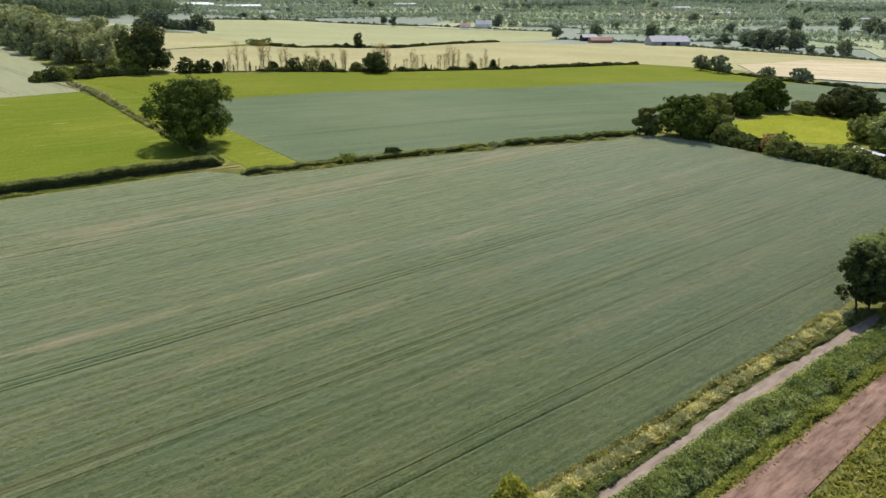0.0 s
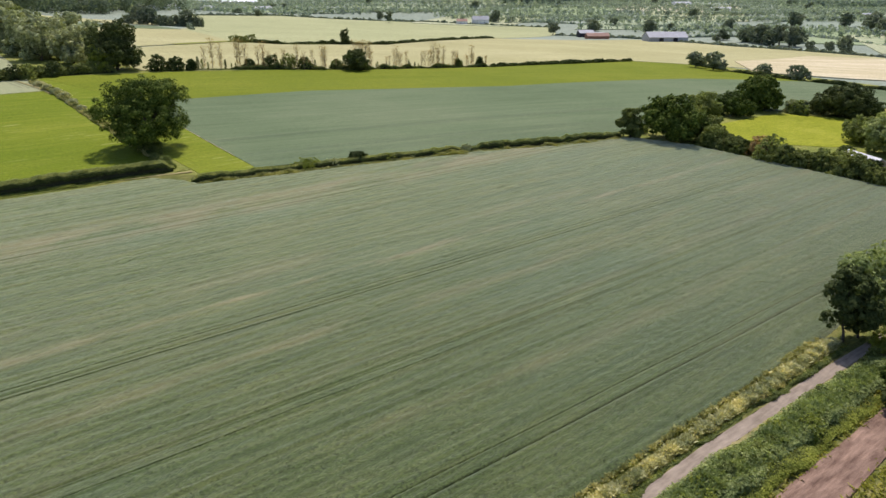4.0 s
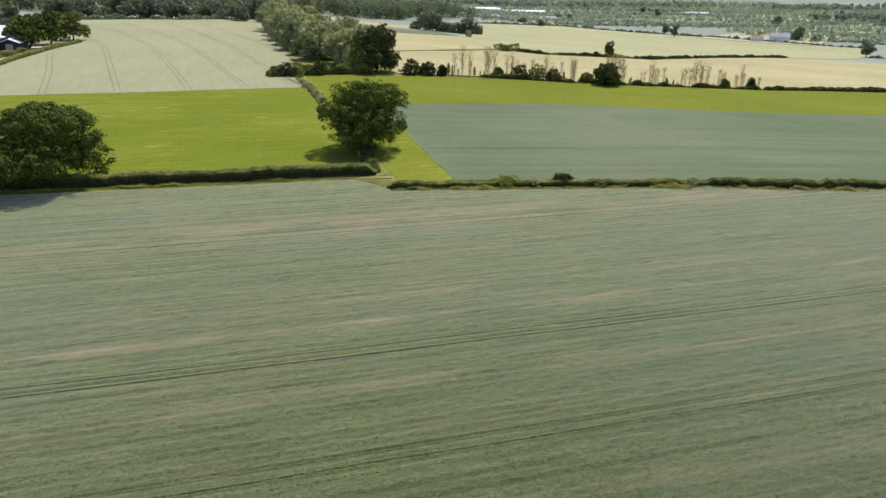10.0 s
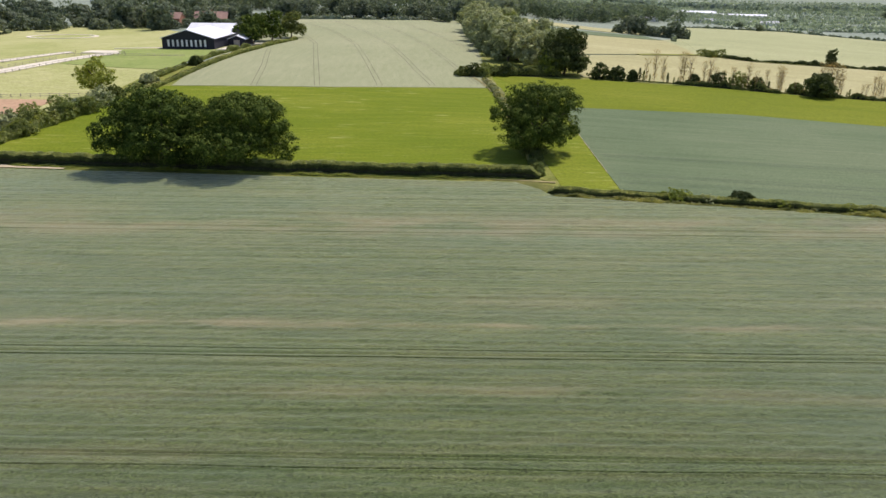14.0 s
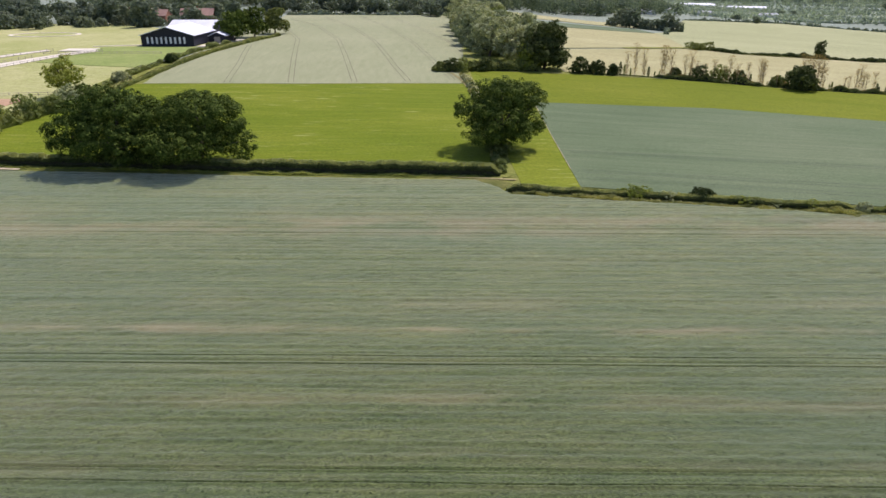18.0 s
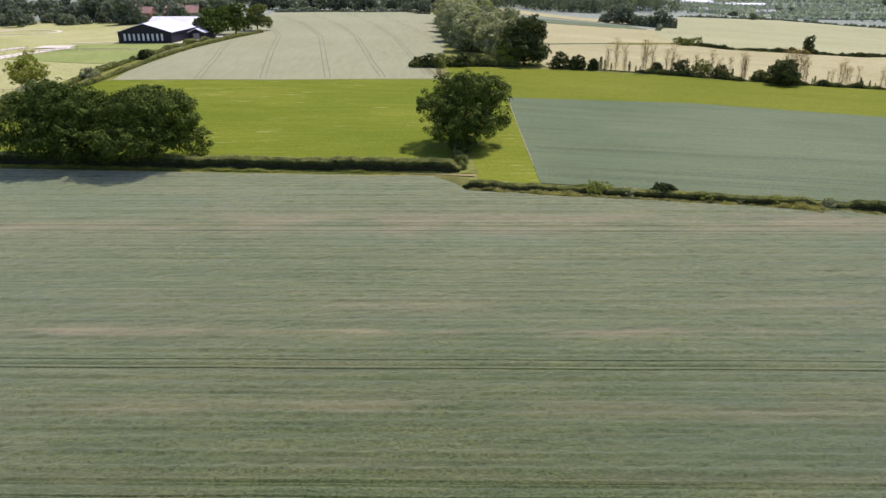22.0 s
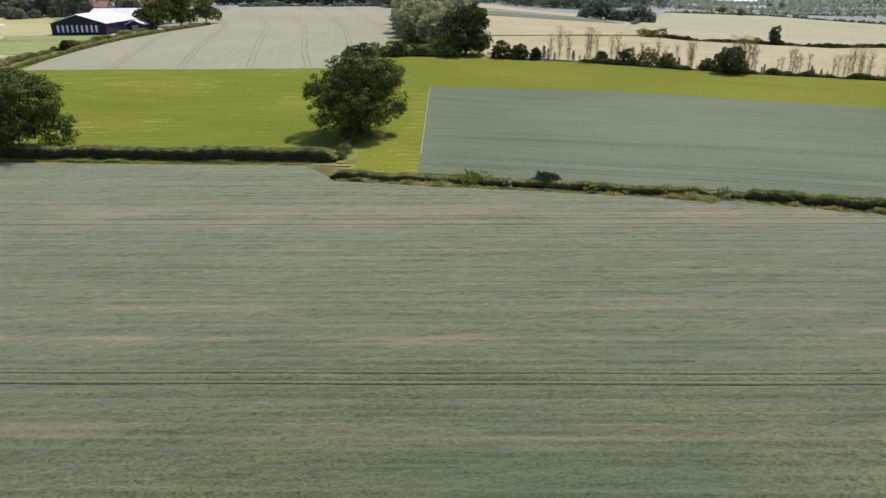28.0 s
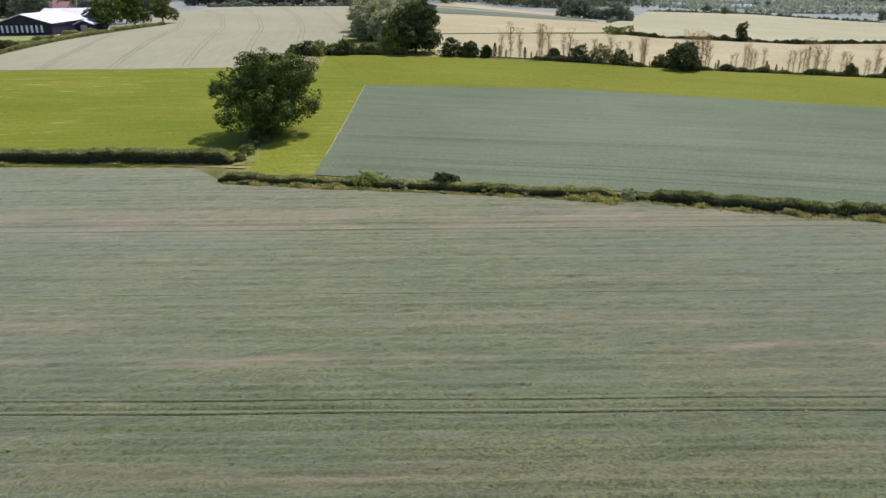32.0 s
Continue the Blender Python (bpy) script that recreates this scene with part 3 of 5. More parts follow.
def hedge(name, line, tall, wide, density, mat, seed, size=0.3, uneven=0.25, label="", core=None, tips=None, upright=0.0, lift=0.0, lump=2.2, square=0.6):
    """A hedge along a line: solid filler core with leaf sprays over its top and sides."""
    rng = np.random.default_rng(seed)
    pts = np.asarray(line, float)
    length = float(np.hypot(*np.diff(pts, axis=0).T).sum())
    n = max(4, int(length / min(1.0, lump * 0.5)))
    q = along(pts, n)
    tang = np.gradient(q, axis=0)
    tang /= np.linalg.norm(tang, axis=1)[:, None] + 1e-9
    nor = np.c_[-tang[:, 1], tang[:, 0]]
    s = np.linspace(0, length, n)
    wob = np.interp(s, np.arange(0, length + 4, lump), rng.normal(0, uneven, len(np.arange(0, length + 4, lump))))
    wob += np.interp(s, np.arange(0, length + 14, 9.0), rng.normal(0, uneven * 0.8, len(np.arange(0, length + 14, 9.0))))
    ends = 0.35 + 0.65 * smooth(0, min(2.2, length / 4), s) * smooth(0, min(2.2, length / 4), length - s)
    hh = np.maximum(0.25, tall * (1 + wob) * ends)
    ww = wide * (1 + 0.5 * np.roll(wob, 3)) * (0.5 + 0.5 * ends)
    top = empty(name, q[0, 0], q[0, 1], 0.0)
    org = np.array([q[0, 0], q[0, 1], 0.0])
    g = height(q[:, 0], q[:, 1])
    prof = ((-0.40, -0.2), (-0.42, 0.45), (-0.25, 0.8), (0.25, 0.8), (0.42, 0.45), (0.40, -0.2))
    v = np.stack([np.c_[q + nor * (a * ww)[:, None], g + b * hh] for a, b in prof], 1) - org
    i = np.arange(n * 6).reshape(n, 6)
    f = np.stack([i[:-1, :-1], i[1:, :-1], i[1:, 1:], i[:-1, 1:]], -1).reshape(-1, 4)
    f = np.vstack([f, [[0, 1, 2, 5], [2, 3, 4, 5], i[-1][[0, 5, 2, 1]], i[-1][[2, 5, 4, 3]]]])
    # Added filler that stops see-through; its default colour is painted shade-dark.
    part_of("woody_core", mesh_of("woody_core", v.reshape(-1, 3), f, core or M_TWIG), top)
    m = int(length * density)
    k = rng.uniform(0, n - 1.001, m)
    at = np.arange(n)
    hk, wk, gk = np.interp(k, at, hh), np.interp(k, at, ww), np.interp(k, at, g)
    base = np.c_[np.interp(k, at, q[:, 0]), np.interp(k, at, q[:, 1])]
    side = np.c_[np.interp(k, at, nor[:, 0]), np.interp(k, at, nor[:, 1])]
    th = rng.uniform(-0.25, math.pi + 0.25, m)
    ax, az = np.cos(th), np.sin(th)
    ax, az = np.sign(ax) * np.abs(ax) ** square, np.sign(az) * np.abs(az) ** square
    rad = rng.uniform(0.82, 1.1, m) if not lift else rng.uniform(0.8, 1.0, m) + 0.5 * rng.random(m) ** 3
    p = np.c_[base + side * (ax * rad * wk * 0.52)[:, None], gk + np.maximum(0.05, hk * (0.47 + 0.52 * az * rad))]
    d = np.c_[side * ax[:, None], az + lift]
    cv, cf = blades(rng, p - org, size, upright) if upright else cards(rng, p - org, d, size)
    part_of("foliage", mesh_of("foliage", cv, cf, mat), top)
    if tips:
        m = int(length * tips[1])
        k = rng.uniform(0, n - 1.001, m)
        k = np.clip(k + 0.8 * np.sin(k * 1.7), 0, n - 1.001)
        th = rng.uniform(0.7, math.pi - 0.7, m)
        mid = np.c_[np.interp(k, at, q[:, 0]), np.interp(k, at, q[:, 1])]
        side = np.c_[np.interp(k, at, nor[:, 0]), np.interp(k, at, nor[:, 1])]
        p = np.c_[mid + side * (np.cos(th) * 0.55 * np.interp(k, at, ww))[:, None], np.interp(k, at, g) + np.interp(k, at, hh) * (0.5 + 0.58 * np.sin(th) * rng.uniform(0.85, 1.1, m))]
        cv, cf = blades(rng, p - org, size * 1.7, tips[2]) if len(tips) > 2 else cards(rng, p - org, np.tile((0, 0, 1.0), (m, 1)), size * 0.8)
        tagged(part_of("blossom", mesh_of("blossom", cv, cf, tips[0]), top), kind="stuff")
    return tagged(top, label, "hedge")


def box(bm, x0, y0, z0, x1, y1, z1):
    v = [bm.verts.new(p) for p in ((x0, y0, z0), (x1, y0, z0), (x1, y1, z0), (x0, y1, z0), (x0, y0, z1), (x1, y0, z1), (x1, y1, z1), (x0, y1, z1))]
    for f in ((3, 2, 1, 0), (4, 5, 6, 7), (0, 1, 5, 4), (1, 2, 6, 5), (2, 3, 7, 6), (3, 0, 4, 7)):
        bm.faces.new([v[i] for i in f])


def boxes(*dims):
    bm = bmesh.new()
    for d in dims:
        box(bm, *d)
    return bm


def building(name, x, y, turn, wide, deep, eave, ridge, wall, roof, label, category="house", front=(), over=0.4, chimney=False, along_x=False):
    """Walls with gables, a roof of two thick slopes, and openings set in the walls. The gable faces -y, or the eaves if along_x."""
    top = empty(name, x, y, turn=turn)
    a, b = (deep, wide) if along_x else (wide, deep)
    spin = pose(0, 0, 0, 0, 0, 90) if along_x else Matrix()
    bm = bmesh.new()
    ring = [(-a / 2, -0.5), (a / 2, -0.5), (a / 2, eave), (0, ridge), (-a / 2, eave)]
    fr = [bm.verts.new((px, -b / 2, pz)) for px, pz in ring]
    bk = [bm.verts.new((px, b / 2, pz)) for px, pz in ring]
    bm.faces.new(fr)
    bm.faces.new(bk[::-1])
    for i in range(5):
        bm.faces.new((fr[i], bk[i], bk[(i + 1) % 5], fr[(i + 1) % 5]))
    bm.transform(spin)
    bmesh.ops.recalc_face_normals(bm, faces=bm.faces)
    part("wall", bm, wall, top)
    for side in (-1, 1):
        bm = bmesh.new()
        k = (ridge - eave) / (a / 2)
        xo = a / 2 + over
        zo = eave - k * over
        pts = [(0, ridge + 0.05), (side * xo, zo + 0.05), (side * xo, zo + 0.3), (0, ridge + 0.32)]
        fr = [bm.verts.new((px, -b / 2 - over, pz)) for px, pz in pts]
        bk = [bm.verts.new((px, b / 2 + over, pz)) for px, pz in pts]
        bm.faces.new(fr)
        bm.faces.new(bk[::-1])
        for i in range(4):
            bm.faces.new((fr[i], bk[i], bk[(i + 1) % 4], fr[(i + 1) % 4]))
        bm.transform(spin)
        bmesh.ops.recalc_face_normals(bm, faces=bm.faces)
        part("roof", bm, roof, top)
    if chimney:
        part("chimney", boxes((-0.5, -0.4, ridge - 1, 0.5, 0.4, ridge + 1.3), (-0.6, -0.5, ridge + 1.3, 0.6, 0.5, ridge + 1.5)), M_BRICK, top)
    for kind, cx, z0, w, h, mat in front:
        y0 = -deep / 2
        if mat != M_GLASS:
            part(kind, boxes((cx - w / 2, y0 - 0.06, z0, cx + w / 2, y0 + 0.1, z0 + h)), mat, top)
            continue
        opening = part(kind, boxes((cx - w / 2, y0 - 0.06, z0, cx - w / 2 + 0.1, y0 + 0.1, z0 + h), (cx + w / 2 - 0.1, y0 - 0.06, z0, cx + w / 2, y0 + 0.1, z0 + h), (cx - w / 2 + 0.1, y0 - 0.06, z0, cx + w / 2 - 0.1, y0 + 0.1, z0 + 0.1), (cx - w / 2 + 0.1, y0 - 0.06, z0 + h - 0.1, cx + w / 2 - 0.1, y0 + 0.1, z0 + h), (cx - 0.03, y0 - 0.05, z0 + 0.1, cx + 0.03, y0 + 0.1, z0 + h - 0.1)), M_WHITE, top, "white window frame")
        for e in (-1, 1):
            part("pane", boxes((min(cx + e * 0.03, cx + e * (w / 2 - 0.1)), y0 - 0.03, z0 + 0.1, max(cx + e * 0.03, cx + e * (w / 2 - 0.1)), y0 + 0.05, z0 + h - 0.1)), M_GLASS, opening, "dark glass pane")
        part("sill", boxes((cx - w / 2 - 0.1, y0 - 0.18, z0 - 0.1, cx + w / 2 + 0.1, y0 + 0.05, z0)), M_STONE, opening)
    return tagged(top, label, category)


# Near-black twig colour stands in for the shade inside hedges.
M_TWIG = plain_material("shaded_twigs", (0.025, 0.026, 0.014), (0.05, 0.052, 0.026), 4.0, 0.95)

# ---- ground: one sheet to the horizon ----
def graded(lo, a, b, hi, fine):
    s, out = fine, [a]
    while out[-1] < b:
        out.append(out[-1] + fine)
    step = fine
    while out[-1] < hi:
        step *= 1.13
        out.append(out[-1] + min(step, 120))
    left, step = [a], fine
    while left[-1] > lo:
        step *= 1.13
        left.append(left[-1] - min(step, 120))
    return np.array(left[:0:-1] + out)


gx, gy = graded(-3600, -160, 420, 4700, 7.0), graded(-1200, 0, 420, 4800, 7.0)
GX, GY = np.meshgrid(gx, gy)
gv = np.dstack([GX, GY, height(GX, GY)]).reshape(-1, 3)
gi = np.arange(GX.size).reshape(GX.shape)
gf = np.stack([gi[:-1, :-1], gi[:-1, 1:], gi[1:, 1:], gi[1:, :-1]], -1).reshape(-1, 4)
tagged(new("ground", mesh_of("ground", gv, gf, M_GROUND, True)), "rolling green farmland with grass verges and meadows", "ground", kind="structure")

# ---- main crop: canopy with wheel tracks, and the tufts that stand in it ----
TRACKS = [45.3, 64.9, 85.8, 107.2, 128.6]
GAUGE, SLOPE = 0.93, -0.018
ROWS = np.random.default_rng(41).normal(0, 0.05, 1200)


def crop_top(x):
    return np.interp(x, (-150, -65, -24, 28, 56, 60.5, 62.5, 79, 98, 129, 149, 176, 180, 186), (173, 166.5, 163.5, 159.4, 157.4, 152.4, 148.5, 145.2, 142.0, 136.4, 130.6, 125.4, 120, 108))


def crop_low(x):
    return np.interp(x, (-150, 100, 112, 186), (35.4, 35.4, 36.4, 38.5))


def in_track(x, yy, width):
    """How deep a place lies in a wheel track, 0 to 1."""
    k = 0.0
    for c in TRACKS:
        for s in (-1, 1):
            k = k + (1.0 if c < 100 else 0.35 if c < 120 else 0.15) * (0.78 + 0.22 * np.sin(x * 1.83 + c) * np.sin(x * 0.31 + 2 * c) + 0.14 * np.sin(x * 5.1 + 3 * s)) * np.exp(-((yy - c - s * GAUGE + 0.06 * np.sin(x * 0.21 + c)) / width) ** 2)
    return k


def crop_canopy():
    ys = [33.0]
    while ys[-1] < 178:
        near = min(abs(ys[-1] - c - s * GAUGE) for c in TRACKS for s in (-1, 1))
        ys.append(ys[-1] + (0.07 if near < 0.66 else 0.3))
    xs = np.arange(-150, 186.01, 0.6)
    rng = np.random.default_rng(4)
    X, YY = np.meshgrid(xs, np.array(ys))
    X = X + rng.uniform(-0.15, 0.15, X.shape)
    Y = YY + SLOPE * (X - 40)
    edge = smooth(0, 1.2, Y - crop_low(X)) * smooth(0, 1.4, crop_top(X) - Y) * smooth(186, 184.5, X)
    band = np.interp(YY, np.arange(1200) * 0.3, ROWS)
    H = 0.50 + band + np.clip(rng.normal(0, 0.055, X.shape), -0.07, 0.11) * np.minimum(1, np.gradient(YY, axis=0) / 0.3) ** 1.5 - 0.32 * in_track(X, YY, 0.09)
    Z = height(X, Y) + np.maximum(0.02, H) * edge - 0.25 * (edge < 0.02) + 0.01
    v = np.dstack([X, Y, Z]).reshape(-1, 3)
    i = np.arange(X.size).reshape(X.shape)
    f = np.stack([i[:-1, :-1], i[:-1, 1:], i[1:, 1:], i[1:, :-1]], -1).reshape(-1, 4)
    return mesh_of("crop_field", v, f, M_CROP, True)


def crop_tufts():
    rng = np.random.default_rng(6)
    parts = []
    for x0, x1, y0, y1, per in ((-45, 186, 36, 80, 11.0), (-45, 186, 80, 112, 6.5), (-45, 186, 112, 170, 3.2), (-150, -45, 36, 175, 2.2)):
        n = int((x1 - x0) * (y1 - y0) * per)
        parts.append(np.c_[rng.uniform(x0, x1, n), rng.uniform(y0, y1, n)])
    p = np.vstack(parts)
    yy = np.round((p[:, 1] - SLOPE * (p[:, 0] - 40)) / 0.3) * 0.3 + rng.normal(0, 0.05, len(p))
    y = yy + SLOPE * (p[:, 0] - 40)
    x = p[:, 0]
    keep = (y > crop_low(x) + 0.5) & (y < crop_top(x) - 0.5) & (x < 185) & (in_track(x, yy, 0.2) < rng.uniform(0.1, 0.95, len(x)))
    x, y, yy = x[keep], y[keep], yy[keep]
    grow = np.interp(yy, np.arange(1200) * 0.3, ROWS)
    z = height(x, y) + 0.445 + grow + rng.normal(0, 0.025, len(x))
    up = np.c_[rng.normal(0, 0.1, (len(x), 2)), np.ones(len(x))]
    v, f = cards(rng, np.c_[x, y, z + 0.02], up, 0.125, wild=0.1, bend=0.1)
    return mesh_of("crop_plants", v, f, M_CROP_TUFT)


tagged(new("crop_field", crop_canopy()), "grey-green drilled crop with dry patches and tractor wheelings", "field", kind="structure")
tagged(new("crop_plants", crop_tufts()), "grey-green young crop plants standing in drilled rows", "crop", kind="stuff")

# ---- other fields ----
CROP2_N = [(78.5, 239.5), (135, 234.5), (209, 209), (318, 199), (388, 172)]
drape("home_ground", [(-200, 104), (420, 60)], [(-200, 300), (420, 300)], 4.0, M_ROUGH, 0.05, "rough olive grass between the fields", "ground", skirt=False)
drape("home_ground", [(187, -60), (430, -60)], [(187, 104), (430, 110)], 4.0, M_ROUGH, 0.06, "rough olive grass among trees", "ground", skirt=False)
drape("crop_field_blue", [(77.5, 152.5), (98, 147.6), (130, 141.2), (178, 130.6), (232, 136), (275, 118), (345, 100), (392, 140)], CROP2_N, 2.0, M_CROP2, 0.2, "blue-green crop beyond a low hedge")
drape("bright_ley", [(-84, 181), (-66, 178), (-30, 174), (20, 170), (61.5, 166.6)], [(-56, 259), (0, 261), (60, 268)], 2.0, M_GRASS, 0.12, "bright green mown grass ley with pale streaks")
drape("grass_strip", [(65.6, 151.4), (77.7, 150.4)], [(60, 297), (84, 244)], 2.0, M_GRASS, 0.13, "bright green grass strip beside a crop")
drape("yellow_green_ley", CROP2_N, [(60, 296), (104, 296), (150, 288), (182, 275), (250, 263), (372, 272), (400, 253)], 3.0, M_GRASS_N, 0.16, "yellow-green grass field below a row of saplings")
drape("belt_floor", [(57, 270), (58, 300), (60, 420), (58, 640)], [(62, 268), (104, 299), (101, 420), (94, 640)], 4.0, M_ROUGH, 0.12, "rough grass under a belt of trees", "verge")
drape("pale_field", [(-54, 260), (0, 262), (57, 269)], [(-70, 585), (0, 598), (67, 640)], 4.0, M_PALE, 0.12, "pale grey-green cereal field with curving wheelings")
drape("golden_field", [(98, 302), (150, 292), (182, 279), (250, 267), (372, 276), (415, 245), (470, 190)], [(100, 384), (150, 412), (194, 436), (211, 409), (277, 394), (503, 535), (700, 520), (720, 262)], 7.0, M_GOLD, 0.2, "ripening golden cereal field")
drape("stubble_field", [(400, 210), (440, 175), (490, 150)], [(480, 268), (655, 300), (720, 240)], 6.0, M_STRAW, 0.7, "sunlit straw-coloured field")
drape("meadow_field", [(196, 441), (213, 414), (280, 399), (505, 540), (705, 640)], [(270, 720), (372, 1000), (560, 1120), (745, 970), (830, 770)], 10.0, M_HAY, 0.25, "pale hay meadow with a lone tree")
drape("back_meadow", [(98, 387), (150, 415), (192, 439)], [(92, 560), (160, 590), (228, 620)], 6.0, M_GOLD, 0.4, "golden field behind a scrubby bank")
drape("back_crop", [(92, 566), (228, 626)], [(92, 640), (232, 705)], 8.0, M_CROP2, 0.4, "grey-green strip of crop below a clump of trees")
drape("back_gold", [(96, 690), (260, 745)], [(110, 790), (330, 880)], 10.0, M_GOLD, 0.4, "distant golden strip below a dark wood")
drape("sunny_pasture", [(196, 108), (216, 86), (236, 78)], [(212, 121), (255, 122), (272, 100)], 2.0, M_LAWN, 0.15, "bright yellow-green pasture among trees")
drape("paddock", [(-300, 190), (-120, 186), (-74, 188)], [(-300, 480), (-160, 500), (-62, 396)], 4.0, M_PASTURE, 0.15, "sunlit grass paddocks around a stable")
drape("stable_paddock", [(-112, 300), (-86, 292), (-66, 288)], [(-106, 346), (-88, 349), (-60, 346)], 3.0, M_STABLEGRASS, 0.28, "darker green paddock in front of a stable")
drape("bare_arena_ground", [(-150, 215), (-88, 211)], [(-150, 238), (-82, 237)], 3.0, M_REDSAND, 0.3, "reddish bare riding ground beside a hedge", "ground")
for i, (x, y, w, d, a) in enumerate(((980, 700, 260, 190, 0), (1250, 800, 330, 180, 1), (900, 420, 230, 150, 2), (1150, 470, 260, 190, 4), (860, 960, 260, 160, 1), (1200, 1080, 320, 190, 2), (620, 1350, 330, 170, 2), (950, 1350, 300, 200, 0), (1500, 600, 330, 240, 0),
        (1500, 1000, 330, 260, 3), (1350, 1450, 400, 260, 1), (800, 1750, 420, 240, 4), (1250, 1850, 420, 260, 2), (1700, 1350, 400, 260, 0), (450, 1650, 300, 220, 1), (880, 280, 220, 130, 1), (1150, 260, 260, 170, 2), (1480, 300, 330, 200, 4), (1900, 800, 420, 320, 2), (1850, 400, 420, 260, 1))):
    c, s = math.cos(0.55), math.sin(0.55)
    cor = [(x + c * p - s * q, y + s * p + c * q) for p, q in ((-w / 2, -d / 2), (w / 2, -d / 2), (-w / 2, d / 2), (w / 2, d / 2))]
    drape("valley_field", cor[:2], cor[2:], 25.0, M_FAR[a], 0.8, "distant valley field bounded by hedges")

# ---- wheelings and paths in the fields ----
def strip_of(name, line, width, mat, lift, label, category="track", step=1.5):
    q = np.asarray(along(line, max(3, int(np.hypot(*np.diff(np.asarray(line, float), axis=0).T).sum() / 6))), float)
    t = np.gradient(q, axis=0)
    t /= np.linalg.norm(t, axis=1)[:, None]
    n = np.c_[-t[:, 1], t[:, 0]] * width / 2
    return drape(name, (q - n).tolist(), (q + n).tolist(), step, mat, lift, label, category, skirt=False)


def wheelings(line, lift, mat, width):
    q = np.asarray(line, float)
    for s in (-0.95, 0.95):
        strip_of("wheeling", [(x + s, y) if abs(q[-1, 1] - q[0, 1]) > abs(q[-1, 0] - q[0, 0]) else (x, y + s) for x, y in q], width, mat, lift, "dark tractor wheeling through a cereal field")


for ln in ([(-4, 264), (-10, 300), (-25, 391), (-46, 461)], [(18, 267), (12, 300), (-4, 391), (-27, 473), (-58, 545)], [(37, 270), (30, 302), (14, 394), (-8, 480), (-38, 565)], [(53, 275), (48, 302), (34, 394), (13, 490), (-12, 580)], [(62, 330), (55, 392), (36, 480), (14, 570)], [(-26, 262), (-31, 300), (-42, 360)]):
    wheelings(ln, 0.16, M_RUT, 0.3)
strip_of("scrub_bank", [(150, 413.5), (193, 438), (204, 426), (213, 412), (240, 404)], 7.0, M_ROUGH, 0.5, "rough olive grass bank between pale fields", "verge", 3.0)
drape("scrub_bank", [(184, 434), (203, 434)], [(224, 628), (282, 724)], 5.0, M_HAY, 0.2, "pale grass bank between two fields", "verge", skirt=False)
for d in (8, 14, 31):
    wheelings([(80, 150 + d), (135, 138.5 + d), (209, 121 + d)], 0.23, M_RUT_GREEN, 0.24)
strip_of("field_edge", [(77.7, 165), (78.0, 200), (78.4, 239)], 0.11, M_SAND, 0.24, "pale trodden edge between grass and crop", "path")
strip_of("footpath", [(58.0, 262), (56.0, 276), (52.5, 289)], 1.0, M_SHOULDER, 0.3, "pale trodden footpath beside a bank", "path")
strip_of("headland_path", [(-70, 168.3), (-24, 164.9), (28, 160.6), (58, 158.9), (66, 160.0)], 0.32, M_ROUGH, 0.20, "thin grassy path beside a hedge", "path")
drape("gateway_corner", [(56, 156.8), (58.6, 152.8), (61.5, 151.6)], [(55, 158.4), (60, 158.0), (64.5, 154.5)], 0.8, M_VERGE, 0.15, "worn grassy corner beside a gateway", "verge", skirt=False)
strip_of("gateway", [(44, 160.6), (54, 159.3), (59.5, 157.9), (64.6, 157.4)], 1.0, M_SHOULDER, 0.24, "bare sandy gateway between hedges", "gateway", 0.6)
drape("bare_headland", [(-150, 172.6), (-62, 167.0), (-46, 165.6)], [(-150, 175.4), (-62, 169.2), (-46, 166.6)], 1.5, M_SAND, 0.24, "bare sandy headland beside a hedge", "track", skirt=False)

# ---- lane and verges ----
LANE = [(-150, 32.8), (20, 32.2), (44, 32.0), (71, 32.8), (98, 32.2), (112, 31.6), (135, 30), (170, 27)]
shift = lambda line, d: [(x, y + d) for x, y in line]
drape("lane_verge", shift(LANE, 0.5), [(-150, 36.8), (20, 36.8), (112, 36.8), (135, 38), (170, 40)], 1.0, M_VERGE, 0.12, "rough grass verge beside a farm lane", "verge", rough=0.06)
drape("lane", shift(LANE, -1.1), shift(LANE, 0.5), 0.6, M_GRAVEL, 0.14, "pale gravel farm lane", "lane", rough=0.02)
drape("lane_shoulder", shift(LANE, -2.2), shift(LANE, -1.0), 0.5, M_SHOULDER, 0.13, "worn tan shoulder of a gravel lane", "verge", rough=0.03)
drape("rough_ground", [(-150, -90), (60, -90), (200, -90)], [(-150, 31.2), (60, 31), (112, 30.5), (200, 27)], 2.0, M_VERGE, 0.10, "rough yellowing grass beside a dirt track", "verge", rough=0.02)
drape("dirt_track", [(36, 18.5), (62, 20.0), (81, 20.8), (104, 21.5), (118, 22)], [(36, 24.9), (53, 25.0), (92, 24.6), (106, 24.2), (118, 24)], 0.8, M_SOIL, 0.27, "red-brown earth track with wheel ruts", "track", rough=0.035)
drape("field_track", [(-150, 174.0), (-65, 167.6), (-24, 164.6), (28, 160.4), (56, 158.4), (60, 157.4)], [(-150, 176.4), (-65, 169.6), (-24, 166.4), (28, 162.0), (58, 160.2), (66, 162.5)], 1.0, M_ROUGH, 0.12, "grassy headland track beside a hedge", "track", rough=0.03)

